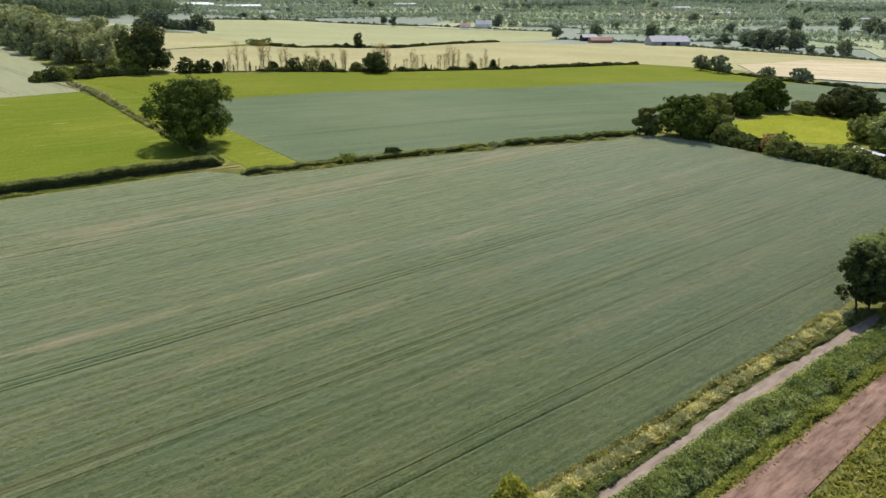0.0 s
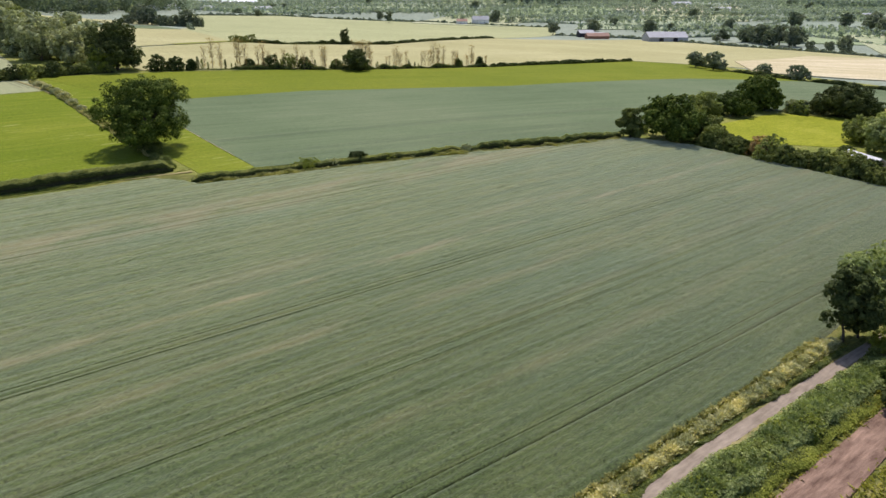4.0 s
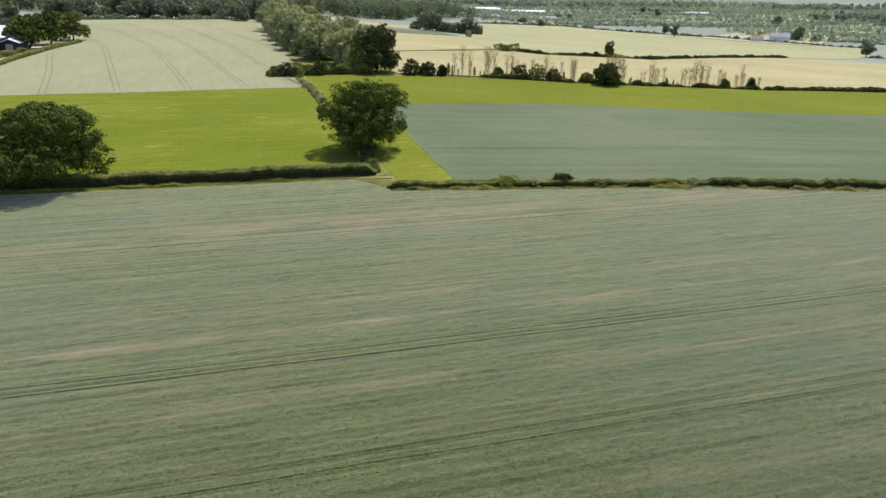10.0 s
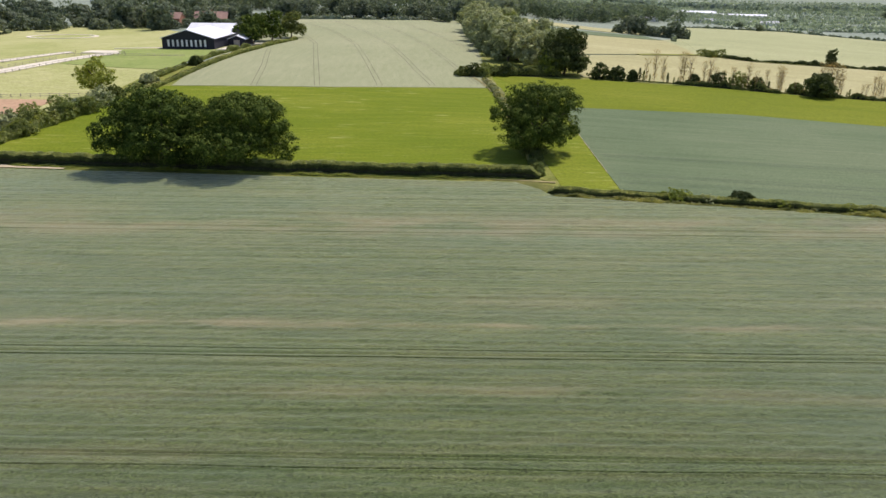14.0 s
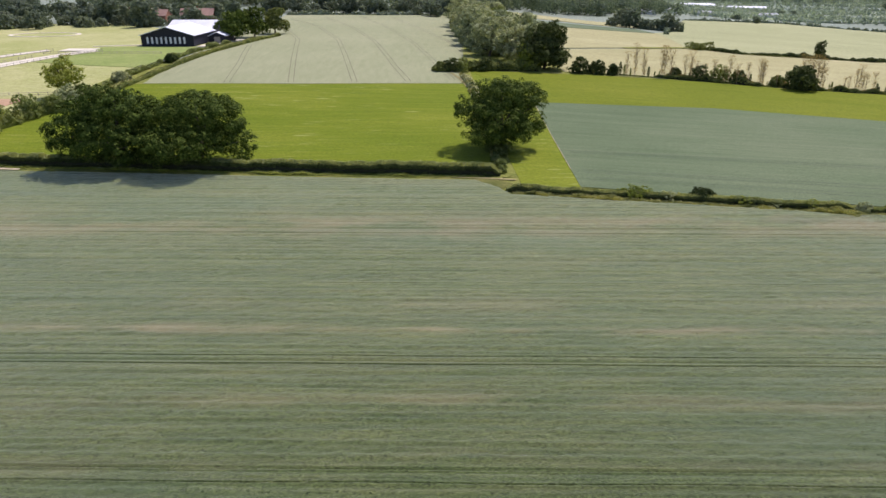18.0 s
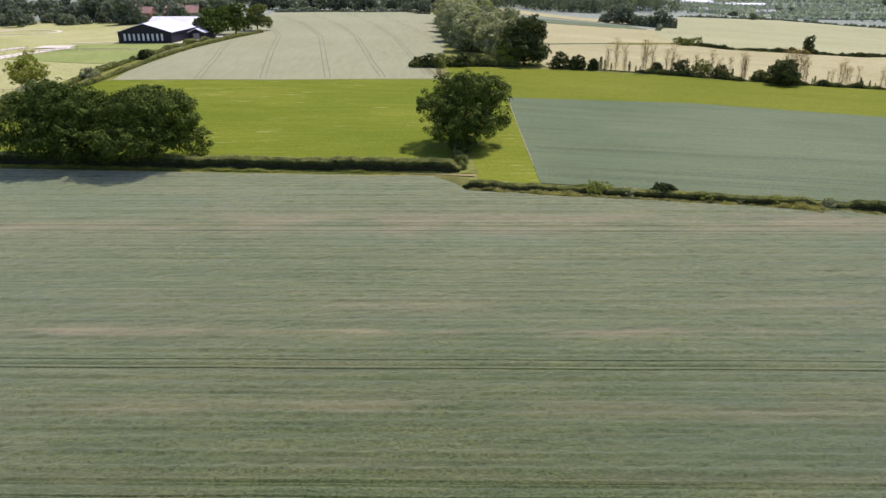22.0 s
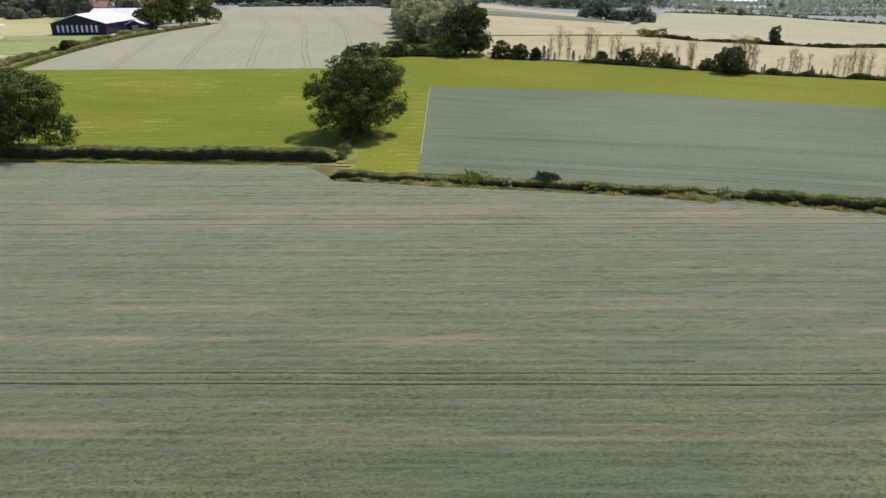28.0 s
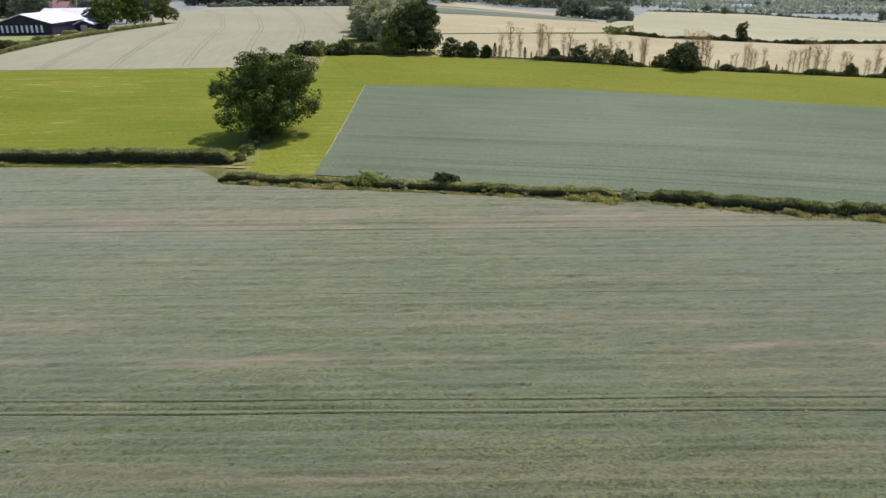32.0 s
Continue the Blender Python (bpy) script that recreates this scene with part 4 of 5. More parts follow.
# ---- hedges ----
# Dark leaves under pale shoots paint a shaded face below a sunlit top.
hedge("hedge", [(-150, 179.5), (-65, 171.4), (-24, 167.9), (5, 165.0), (28, 163.4), (48, 162.1), (61.5, 161.0)], 2.2, 2.6, 420, L_HEDGE, 11, 0.16, 0.06, "trimmed field hedge with fuzzy pale top painted sunlit", tips=(L_TOP, 420, 0.6), square=0.3, lump=1.2)
hedge("hedge", [(61.9, 150.4), (65, 149.8), (70, 148.8), (79, 147.4), (98, 144.2), (115, 140.6), (127, 138.6)], 1.15, 1.9, 380, L_HEDGE, 12, 0.14, 0.13, "low overgrown field hedge with seed heads painted sunlit", tips=(L_TOP, 150, 0.4), lump=1.6, square=0.38)
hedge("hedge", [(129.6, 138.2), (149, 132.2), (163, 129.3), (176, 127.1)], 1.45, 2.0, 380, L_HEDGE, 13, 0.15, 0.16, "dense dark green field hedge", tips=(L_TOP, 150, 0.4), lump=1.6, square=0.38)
shrub("lime_bush", 87, 146.6, 2.1, 5.0, 2600, L_LIME, 24, 0.16, label="bright lime-green bush in a low hedge", stretch=1.7)
for i, (x, y, h, w, mat) in enumerate(((68, 149.4, 1.5, 3.0, L_LIME), (93.5, 145.2, 1.6, 3.2, L_PALE), (107.5, 142.4, 1.5, 3.6, L_LIME), (113, 141.2, 1.4, 2.6, L_PALE), (119.5, 140.2, 1.6, 3.4, L_LIME), (124, 139.4, 1.5, 2.6, L_PALE), (138, 136.0, 1.9, 3.0, L_LIME), (158, 130.6, 2.0, 3.2, L_LIME))):
    shrub("hedge_bush", x, y, h, w, 1300, mat, 160 + i, 0.15, label="lime-green bush in a low hedge" if mat == L_LIME else "pale flowering bush in a low hedge", group="bushes in the hedge", stretch=1.4)
shrub("pale_bush", 128.7, 138.6, 1.7, 3.0, 1500, L_PALE, 25, 0.15, label="pale flowering elder in a hedge gap")
hedge("grass_margin", [(63, 148.4), (79, 145.3), (98, 141.9), (115, 138.3), (129, 135.9), (149, 130.2), (163, 127.0), (176, 124.9)], 0.35, 1.5, 230, L_ROUGH, 26, 0.13, 0.8, "margin of tall straw-coloured grass beside a crop", core=M_ROUGH, tips=(L_STRAW, 60, 0.6), lift=0.8, lump=1.6)
hedge("grass_margin", [(-60, 169.2), (-24, 166.2), (5, 163.3), (28, 161.9), (58, 159.9)], 0.35, 1.5, 150, L_LIME, 27, 0.2, 0.5, "strip of grass at the foot of a hedge", core=M_ROUGH, tips=(L_STRAW, 45), lift=0.8)
hedge("hedge_bank", [(61.0, 163), (61.5, 174), (61.5, 190), (60, 230), (59.5, 262), (56.5, 287)], 0.9, 1.9, 190, L_STRAW, 14, 0.22, 0.45, "overgrown bank of tall dry grass and brambles", core=M_ROUGH, tips=(L_MID, 150))
for i, (x, y, h, w) in enumerate(((61.8, 163.0, 1.7, 2.6), (62.4, 168.0, 1.9, 3.0), (61.4, 172.5, 1.7, 2.8), (62.6, 177.0, 2.3, 3.4), (61.4, 181.5, 2.6, 4.0), (64.4, 182.5, 2.6, 3.8))):
    shrub("bank_bush", x, y, h, w, 1500, L_SHOOT if i < 3 else L_MID, 710 + i, 0.17, label="scrubby bush on an overgrown bank below an oak", group="bank bushes")
# Shrub shapes added to stand in for pale flowering grass on the bank.
for i, (x, y, h) in enumerate(((60.6, 236, 1.4), (60.2, 246, 1.7), (59.8, 254, 2.0), (59.4, 262, 2.1), (58.4, 270, 2.0), (57.4, 278, 1.8))):
    shrub("pale_elder", x, y, h, h * 1.9, 1300, L_CREAM, 730 + i, 0.2, label="clump of pale flowering grass on an overgrown bank", group="elders on the bank")
hedge("hedge", [(48, 293), (56, 296), (70, 299), (88, 302)], 2.4, 3.6, 300, L_MID, 15, 0.36, 0.3, "overgrown hawthorn hedge below bushes", lump=4.0)
haw = np.random.default_rng(51)
for i in range(10):
    shrub("hawthorn", 49 + i * 4.0 + haw.normal(0, 0.6), 293 + i * 0.95 + haw.normal(0, 0.7), haw.uniform(3.0, 5.6), haw.uniform(5.0, 7.5), 1700, (L_MID, L_DARK, L_SHOOT, L_MID, L_DARK)[i % 5], 520 + i, 0.34, label="bushy hawthorn in an overgrown hedge", group="hawthorn hedge")
hedge("hedge", [(-60, 246), (-56, 275), (-50, 330), (-44, 380), (-38, 408)], 1.3, 2.4, 200, L_SHOOT, 16, 0.26, 0.18, "long field hedge beside a pale cereal field", core=M_ROUGH, tips=(L_STRAW, 60))
hedge("hedge", [(-66, 238), (-64, 275), (-58, 330), (-53, 366)], 1.4, 2.4, 190, L_SHOOT, 17, 0.28, 0.4, "overgrown hedge beside a paddock", core=M_ROUGH, tips=(L_PALE, 40))
hedge("hedge", [(-74, 186), (-71, 205), (-66, 225)], 2.2, 3.2, 190, L_SHOOT, 18, 0.28, 0.4, "overgrown hedge at a field corner", core=M_ROUGH, tips=(L_LIME, 50))
hedge("lane_hedge", [(30, 28.8), (48, 28.8), (66, 29.0), (85, 28.8), (104, 28.2)], 1.2, 3.2, 1200, L_LANE, 19, 0.17, 0.16, "bushy lane hedge with fresh green shoots", tips=(L_LANE, 420, 0.5), lift=0.5, lump=2.6)
lh = np.random.default_rng(61)
for i in range(44):
    shrub("lane_shrub", 32 + i * 1.65 + lh.normal(0, 0.6), 28.7 + lh.uniform(-1.4, 1.4), lh.uniform(1.2, 2.2), lh.uniform(1.5, 2.8), 1300, (L_LANE, L_SHOOT, L_LIME, L_LANE, L_MID)[int(lh.integers(0, 5))], 540 + i, 0.13, label="leafy shrub in a bushy lane hedge", group="lane hedge shrubs", stretch=1.3)
hedge("verge_grass", [(36, 34.5), (54, 34.2), (72, 34.7), (90, 34.6), (104, 34.8)], 0.7, 1.5, 900, L_STRAW, 20, 0.17, 0.22, "tall flowering grasses and nettles on a lane verge", core=M_ROUGH, tips=(L_CREAM, 420, 0.5), lift=0.9, lump=0.9, upright=0.6)
hedge("verge_nettles", [(36, 33.5), (54, 33.2), (72, 33.8), (90, 33.6), (104, 33.7)], 0.5, 1.1, 420, L_SHOOT, 30, 0.13, 0.7, "green nettles and weeds along a lane verge", core=M_ROUGH, tips=(L_LIME, 200), lift=0.8, lump=1.3)
hedge("crop_margin", [(36, 36.1), (54, 35.9), (72, 36.2), (90, 36.2), (103, 36.6)], 0.3, 0.7, 260, L_ROUGH, 31, 0.12, 0.6, "dry straw-coloured grass fringe at the edge of a crop", core=M_VERGE, tips=(L_STRAW, 90, 0.6), lift=0.8, lump=1.2)
hedge("bank_grass", [(34, 26.3), (54, 26.4), (72, 26.5), (95, 26.3)], 0.5, 1.7, 700, L_LIME, 28, 0.12, 0.4, "rank green grass and nettles below a lane hedge", core=M_ROUGH, tips=(L_MID, 300), lift=0.8)
hedge("hedge", [(372, 273), (320, 268), (250, 264.5)], 1.4, 2.5, 30, L_DARK, 21, 0.6, 0.3, "thin hedge between a ley and a cereal field")
hedge("hedge", [(402, 252), (386, 215), (384, 178), (392, 140), (400, 100)], 1.3, 2.2, 60, L_DARK, 22, 0.5, 0.4, "thin boundary hedge beside a straw-coloured field")
hedge("hedge", [(196, 437), (212, 411), (278, 396), (390, 462), (503, 538)], 1.5, 2.5, 22, L_DARK, 23, 0.7, 0.3, "low hedge across pale fields")
for n, line in enumerate(([(372, 1000), (560, 1125), (745, 972), (830, 768)], [(700, 640), (720, 525), (700, 396), (725, 262)], [(235, 620), (262, 705), (300, 850)], [(60, 640), (0, 600), (-70, 587)], [(840, 880), (1090, 845), (1235, 823)], [(900, 883), (960, 592), (900, 440), (835, 305)], [(740, 530), (830, 470), (920, 500), (1060, 560), (1230, 604)],
        [(835, 305), (1040, 384), (1300, 480)], [(1088, 843), (1000, 1050), (1150, 1250), (1400, 1300)], [(600, 1215), (800, 1230), (1000, 1180), (1250, 1230)], [(500, 1500), (800, 1560), (1100, 1600), (1500, 1680)], [(1400, 700), (1700, 760), (2000, 900)], [(1300, 1000), (1600, 1150), (1900, 1250)], [(1250, 350), (1500, 420), (1800, 520)])):
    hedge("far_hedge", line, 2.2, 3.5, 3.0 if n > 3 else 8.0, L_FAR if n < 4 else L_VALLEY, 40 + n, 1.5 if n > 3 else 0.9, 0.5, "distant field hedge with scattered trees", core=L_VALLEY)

# ---- large trees ----
tree("oak_tree", 63.9, 184.5, 18.3, 10.9, 40000, L_OAK, 101, 0.24, 40, 0.16, 0.75, label="solitary spreading oak with a broad green crown in a hedge bank", limbs=9)
tree("oak_tree", -25.2, 169.6, 18.8, 12.0, 42000, L_OAK, 102, 0.26, 46, 0.14, 0.8, label="large spreading oak standing in a trimmed hedge", limbs=9, group="oaks in the hedge")
tree("oak_tree", -6.4, 169.2, 17.6, 12.2, 42000, L_OAK, 103, 0.26, 44, 0.14, 0.8, label="large oak touching its neighbour in a trimmed hedge", limbs=9, group="oaks in the hedge")
shrub("hedge_bush", 100, 145.0, 2.3, 4.2, 2200, L_DARK, 104, 0.22, label="dark rounded bush growing out of a low hedge", stretch=1.3)
tree("lane_tree", 105.0, 34.4, 11.4, 3.6, 8500, L_DARK, 105, 0.24, 18, 0.2, 0.2, "tall", 1.0, 6, "dark upright tree with several stems beside a lane")
tree("lane_tree", 107.6, 33.6, 9.4, 2.6, 4500, L_DARK, 131, 0.24, 14, 0.2, 0.14, "tall", 1.0, 5, "slim dark tree beside a lane")
tree("lane_tree", 121, 36.6, 8.6, 5.2, 9000, L_LANE, 106, 0.26, 30, 0.05, label="green tree overhanging a lane")
tree("lane_tree", 112.8, 28.4, 6.4, 4.6, 9000, L_SHOOT, 107, 0.22, 26, 0.03, label="grey-green willow beside a lane")
tree("lane_tree", 126, 31.5, 7.4, 5.0, 8000, L_SHOOT, 108, 0.26, 28, 0.05, label="mid-green tree in a thicket beside a lane")
tree("lane_tree", 136, 37.5, 7.4, 5.4, 7000, L_LANE, 109, 0.28, 28, 0.05, label="green tree at a field corner")
tree("lane_tree", 148, 38, 7.0, 5.4, 6000, L_LANE, 132, 0.3, 26, 0.05, label="green tree at a field corner")
tree("lane_tree", 103.5, 20.5, 5.6, 5.0, 14000, L_OAK, 110, 0.2, 30, 0.02, label="dense dark green tree beside a dirt track")
tree("lane_tree", 111, 22, 6.6, 5.0, 12000, L_DARK, 111, 0.24, 30, 0.03, label="dense dark tree in a thicket")
tree("lane_tree", 119, 27.5, 6.6, 4.6, 9000, L_DARK, 112, 0.26, 28, 0.03, label="dark tree in a thicket")
tree("lane_tree", 98.5, 14.5, 5.0, 4.6, 12000, L_OAK, 113, 0.2, 28, 0.02, label="dense green tree beside a dirt track")
tree("lane_tree", 108, 15, 6.0, 5.0, 9000, L_OAK, 114, 0.24, 28, 0.02, label="dense green tree in a thicket")
tree("lane_tree", 132, 30, 6.6, 5.0, 6000, L_MID, 133, 0.3, 26, 0.03, label="green tree in a thicket")
for i, (x, y, h, w) in enumerate(((160, 40, 4.5, 7), (170, 41.5, 4.5, 7), (180, 42.5, 5.0, 7), (188, 44.5, 5.0, 7))):
    shrub("corner_bush", x, y, h, w, 2200, L_MID, 134 + i, 0.32, label="leafy bush in a field hedge", group="field hedge bushes")
shrub("thicket_bush", 108, 29.5, 2.6, 4.5, 4500, L_LIME, 116, 0.16, label="leafy bush beside a lane")
shrub("thicket_bush", 104.5, 26.5, 2.0, 4.0, 4000, L_MID, 138, 0.16, label="leafy bush beside a lane")
for i, (x, y, h, r, mat) in enumerate(((94.5, 22.5, 3.6, 3.2, L_DARK), (93.0, 18.5, 3.4, 3.2, L_DARK), (98.5, 20, 4.4, 3.6, L_DARK), (95.5, 15.0, 4.0, 3.5, L_DARK), (103, 22.5, 5.0, 4.0, L_OAK), (102, 16, 5.0, 4.4, L_DARK), (108, 25.2, 5.2, 4.0, L_DARK), (99.5, 25.0, 2.6, 2.6, L_OAK), (93.0, 11.5, 4.0, 3.5, L_DARK))):
    tree("track_tree", x, y, h, r, 12000, mat, 140 + i, 0.17, 28, 0.02, label="dense dark green tree crowding a dirt track", group="trees by the dirt track")
shrub("yellow_bush", 37.9, 36.4, 2.9, 3.0, 5000, L_YELLOW, 117, 0.12, label="yellow-green bush at the edge of a crop")

# ---- copse and trees round the pasture ----
COPSE = ((178.0, 125.0, 9.6, 3.4, L_MID, "tall"), (186.5, 117.5, 13.6, 9.2, L_OAK, "dome"), (194.5, 110, 7.6, 4.6, L_MID, "dome"), (226, 132, 8.8, 5.2, L_SHOOT, "dome"), (237, 128, 8.6, 6.0, L_OAK, "dome"), (255.5, 129, 13.0, 7.6, L_OAK, "dome"),
    (271, 108.5, 11.2, 7.6, L_DARK, "dome"), (277, 104.5, 10.6, 6.6, L_DARK, "dome"), (222, 73.5, 12.0, 7.6, L_LANE, "dome"), (229, 84, 8.0, 5.0, L_SHOOT, "dome"), (298, 86, 17.0, 12.0, L_DARK, "dome"), (314, 74, 19.0, 14.0, L_DARK, "dome"), (252, 66, 8.5, 6.0, L_MID, "dome"), (240, 70, 8.5, 5.5, L_SHOOT, "dome"), (227, 56, 6.0, 5.5, L_MID, "dome"), (214, 52, 6.5, 5.5, L_OAK, "dome"), (240, 54, 8.0, 6.0, L_OAK, "dome"), (262, 55, 10.0, 7.0, L_OAK, "dome"))
for i, (x, y, h, r, mat, shp) in enumerate(COPSE):
    tree("copse_tree", x, y, h, r, 24000 if r > 11 else 17000 if r > 7 else 9000, mat, 200 + i, 0.36 if r > 7 else 0.3, 28, 0.05, shape=shp, label={L_OAK: "dark green broadleaf tree at the edge of a pasture", L_DARK: "large dark tree behind a sunny pasture", L_SHOOT: "grey-green tree at the edge of a pasture", L_LANE: "fresh green tree beside a shed", L_MID: "green tree in a field hedge"}[mat], group="trees round the pasture")
rng0 = np.random.default_rng(5)
for i in range(15):
    y = 106 - i * 4.3 - (6.0 if i > 10 else 0)
    shrub("hedge_shrub", 189 + rng0.normal(0, 1.0), y, rng0.uniform(4.0, 6.0), rng0.uniform(6.0, 8.0), 3200, (L_SHOOT, L_MID, L_MID, L_RUSSET if i == 3 else L_SHOOT)[i % 4], 230 + i, 0.3, label="tall uneven shrub in a field boundary", group="boundary shrubs")
for i, (x, y, h) in enumerate(((203, 121, 5), (212, 127, 5.5), (231, 131, 5), (245, 129, 5), (262, 118, 4.5), (286, 96, 6), (236, 80, 4.5), (243, 62, 5), (207, 62, 4), (198, 55, 5))):
    shrub("pasture_shrub", x, y, h, 6.5, 2200, (L_MID, L_SHOOT, L_DARK)[i % 3], 260 + i, 0.32, label="bushy undergrowth between pasture trees", group="pasture shrubs")
for i in range(4):
    shrub("pasture_shrub", 262 + i * 3.2, 121 - i * 2.4, 5.0, 4.0, 900, L_PALE, 250 + i, 0.4, label="grey-green shrub behind a pasture", group="pasture shrubs")

# ---- belt of trees beside the pale field ----
tree("dark_tree", 91, 308, 20.4, 10.2, 16000, L_DARK, 301, 0.46, 38, 0.03, label="tall dark tree at a field corner")
shrub("lime_bush", 84, 303.5, 10.0, 9.0, 1800, L_LIME, 302, 0.5, label="fresh green bush in front of a dark tree")
BELT = [tree("belt_tree", 80, 330, 16.5, 7.8, 7000, L_PALE, 303, 0.5, 26, 0.04, label="pale grey-green willow in a tree belt", group="tree belt"),
    tree("belt_tree", 76, 352, 19.0, 8.8, 8000, L_PALE, 304, 0.5, 26, 0.04, label="pale grey-green willow in a tree belt", group="tree belt"),
    tree("belt_tree", 74, 376, 17.0, 7.8, 7000, L_SHOOT, 305, 0.5, 26, 0.04, label="green tree in a tree belt", group="tree belt")]
for i, (x, y, k) in enumerate(((90, 345, 0), (88, 372, 1), (72, 402, 1), (86, 400, 0), (70, 430, 0), (84, 432, 1), (68, 462, 1), (82, 465, 2), (67, 496, 0), (82, 500, 1), (66, 530, 1), (80, 540, 0), (71, 344, 1), (69, 366, 0), (67, 390, 1), (65, 414, 0), (64, 442, 1), (63, 474, 0), (62, 508, 1))):
    copy_thing(BELT[k], pose(x, y, ground_at(x, y), 0, 0, 40 * i) @ Matrix.Scale(rng0.uniform(0.95, 1.2), 4))
for i, (x, y, h, w) in enumerate(((104, 300, 6.5, 7), (111, 299, 5.5, 6), (117, 298.5, 4.5, 4))):
    shrub("row_shrub", x, y, h, w, 1100, L_DARK, 320 + i, 0.5, label="dark shrub at the end of a sapling row", group="sapling row")


def sapling(name, mat, seed, dry):
    rng = np.random.default_rng(seed)
    top = empty(name, 0, 0, 0)
    v, f = limb([(0, 0, -0.2), (0.03, 0, 3), (0, 0.05, 7)], [0.08, 0.05, 0.02], 5)
    vs, fs, n = [v], [f], len(v)
    for i in range(18 if dry else 8):
        t, z = rng.uniform(0, 6.28), rng.uniform(1.2, 5.8)
        o = rng.uniform(0.5, 1.3)
        v, f = limb([(0, 0, z), (o * 0.5 * math.cos(t), o * 0.5 * math.sin(t), z + 0.9), (o * math.cos(t), o * math.sin(t), z + 2.0)], [0.032, 0.022, 0.01], 4)
        vs.append(v)
        fs.append(f + n)
        n += len(v)
    part_of("trunk", mesh_of("trunk", np.vstack(vs), np.vstack(fs), M_DRYWOOD if dry else M_BARK), top)
    m = 340 if dry else 380
    z = rng.uniform(0.8, 7.4, m)
    r = np.sqrt(rng.random(m)) * (np.clip(0.4 + z / 6, 0.4, 1.2) if dry else 1.25 * np.clip(1.15 - np.abs(z - 3.2) / 5.2, 0.2, 1))
    t = rng.uniform(0, 6.28, m)
    p = np.c_[r * np.cos(t), r * np.sin(t), z]
    cv, cf = cards(rng, p, np.c_[np.cos(t), np.sin(t), np.full(m, 0.5)], 0.11 if dry else 0.28)
    part_of("crown", mesh_of("crown", cv, cf, L_RUSSET if dry else mat), top)
    return tagged(top, "bare russet sapling in a row" if dry else "leafy young tree in a row", "young tree", "sapling row")


hedge("row_hedge", [(104, 300), (120, 299), (150, 291.4), (182, 277.8), (250, 265.4)], 1.0, 2.0, 110, L_MID, 29, 0.28, 0.7, "low scrubby hedge below a row of saplings", tips=(L_RUSSET, 25))
ROW = [(120, 299.5), (150, 292), (182, 278.5), (250, 266), (290, 267), (372, 274)]
kinds = [sapling("sapling", L_DARK, 330, False), sapling("sapling", L_MID, 331, False), sapling("bare_sapling", None, 332, True), sapling("bare_sapling", None, 333, True)]
spots = along(ROW[:4], 84)
used = set()
for i, (x, y) in enumerate(spots):
    k = int(rng0.choice(4, p=(0.13, 0.15, 0.40, 0.32)))
    s = rng0.uniform(0.4, 0.85) if k < 2 else rng0.uniform(0.75, 1.35)
    x, y = x + rng0.normal(0, 0.6), y + rng0.normal(0, 0.5)
    m = pose(x, y, ground_at(x, y), 0, 0, rng0.uniform(0, 360)) @ Matrix.Scale(s, 4)
    if k in used:
        copy_thing(kinds[k], m)
    else:
        kinds[k].matrix_world = m
        used.add(k)
for i, (x, y, h, w) in enumerate(((150, 293, 6, 7), (157, 291, 6.5, 7.5), (163, 288.5, 5, 6), (176, 283, 4.5, 5), (141, 296, 4, 5), (234, 269, 4, 3.5), (246, 267, 5, 3.5))):
    shrub("row_shrub", x, y, h, w, 900, (L_DARK, L_MID)[i % 2], 340 + i, 0.45, label="bushy green shrub in a sapling row", group="sapling row")
tree("round_tree", 181, 274.5, 9.8, 6.2, 5000, L_DARK, 350, 0.4, 24, 0.02, label="dense rounded dark tree in a sapling row", limbs=5)
tree("lone_tree", 252, 402, 10.2, 3.3, 2600, L_DARK, 351, 0.36, 24, 0.10, flat=1.3, label="lone slim tree in a pale field", limbs=5)
shrub("scrub_patch", 197, 430, 3.5, 11.0, 1400, L_MID, 352, 0.5, label="low scrub patch on a field bank", stretch=1.6)

# ---- left side: shrubs, twisted tree, stable yard ----
for i, (x, y, h, w, mat) in enumerate(((-72, 196, 5.5, 7, L_MID), (-75, 207, 7.5, 8, L_MID), (-70, 214, 8.5, 8, L_MID), (-79, 203, 6.5, 7, L_PALE), (-86, 200, 6, 7, L_MID), (-66, 222, 6, 7, L_MID), (-66, 231, 6.5, 8, L_PALE), (-92, 196, 5, 7, L_MID), (-62, 262, 4.5, 6, L_PALE), (-58, 300, 4, 5, L_DARK))):
    shrub("corner_shrub", x, y, h * 0.85, w, 2600, L_SHOOT if mat == L_MID else mat, 400 + i, 0.3, label="tangled shrub in an overgrown hedge corner" if mat != L_PALE else "pale flowering shrub in an overgrown hedge", group="hedge corner shrubs")
LEAN = tree("leaning_tree", -66.5, 240, 14.5, 6.2, 4200, L_LIME, 420, 0.32, 13, 0.3, 0.4, limbs=7, label="leaning open-crowned tree beside a paddock hedge")
LEAN.matrix_world = pose(-66.5, 240, ground_at(-66.5, 240), 0, -30, 0)
shrub("hedge_shrub", -65.5, 240, 4.5, 6.5, 2200, L_MID, 421, 0.32, label="dark green shrub at the foot of a leaning tree")
STREES = ((-54, 378, 16, 8.0, L_OAK), (-49, 398, 17, 7.5, L_OAK), (-43, 420, 15, 7, L_MID), (-62, 420, 14, 7, L_OAK))
for i, (x, y, h, r, mat) in enumerate(STREES):
    tree("yard_tree", x, y, h, r, 3200, mat, 430 + i, 0.6, 22, 0.15, label="broad green tree beside a stable yard", group="yard trees")

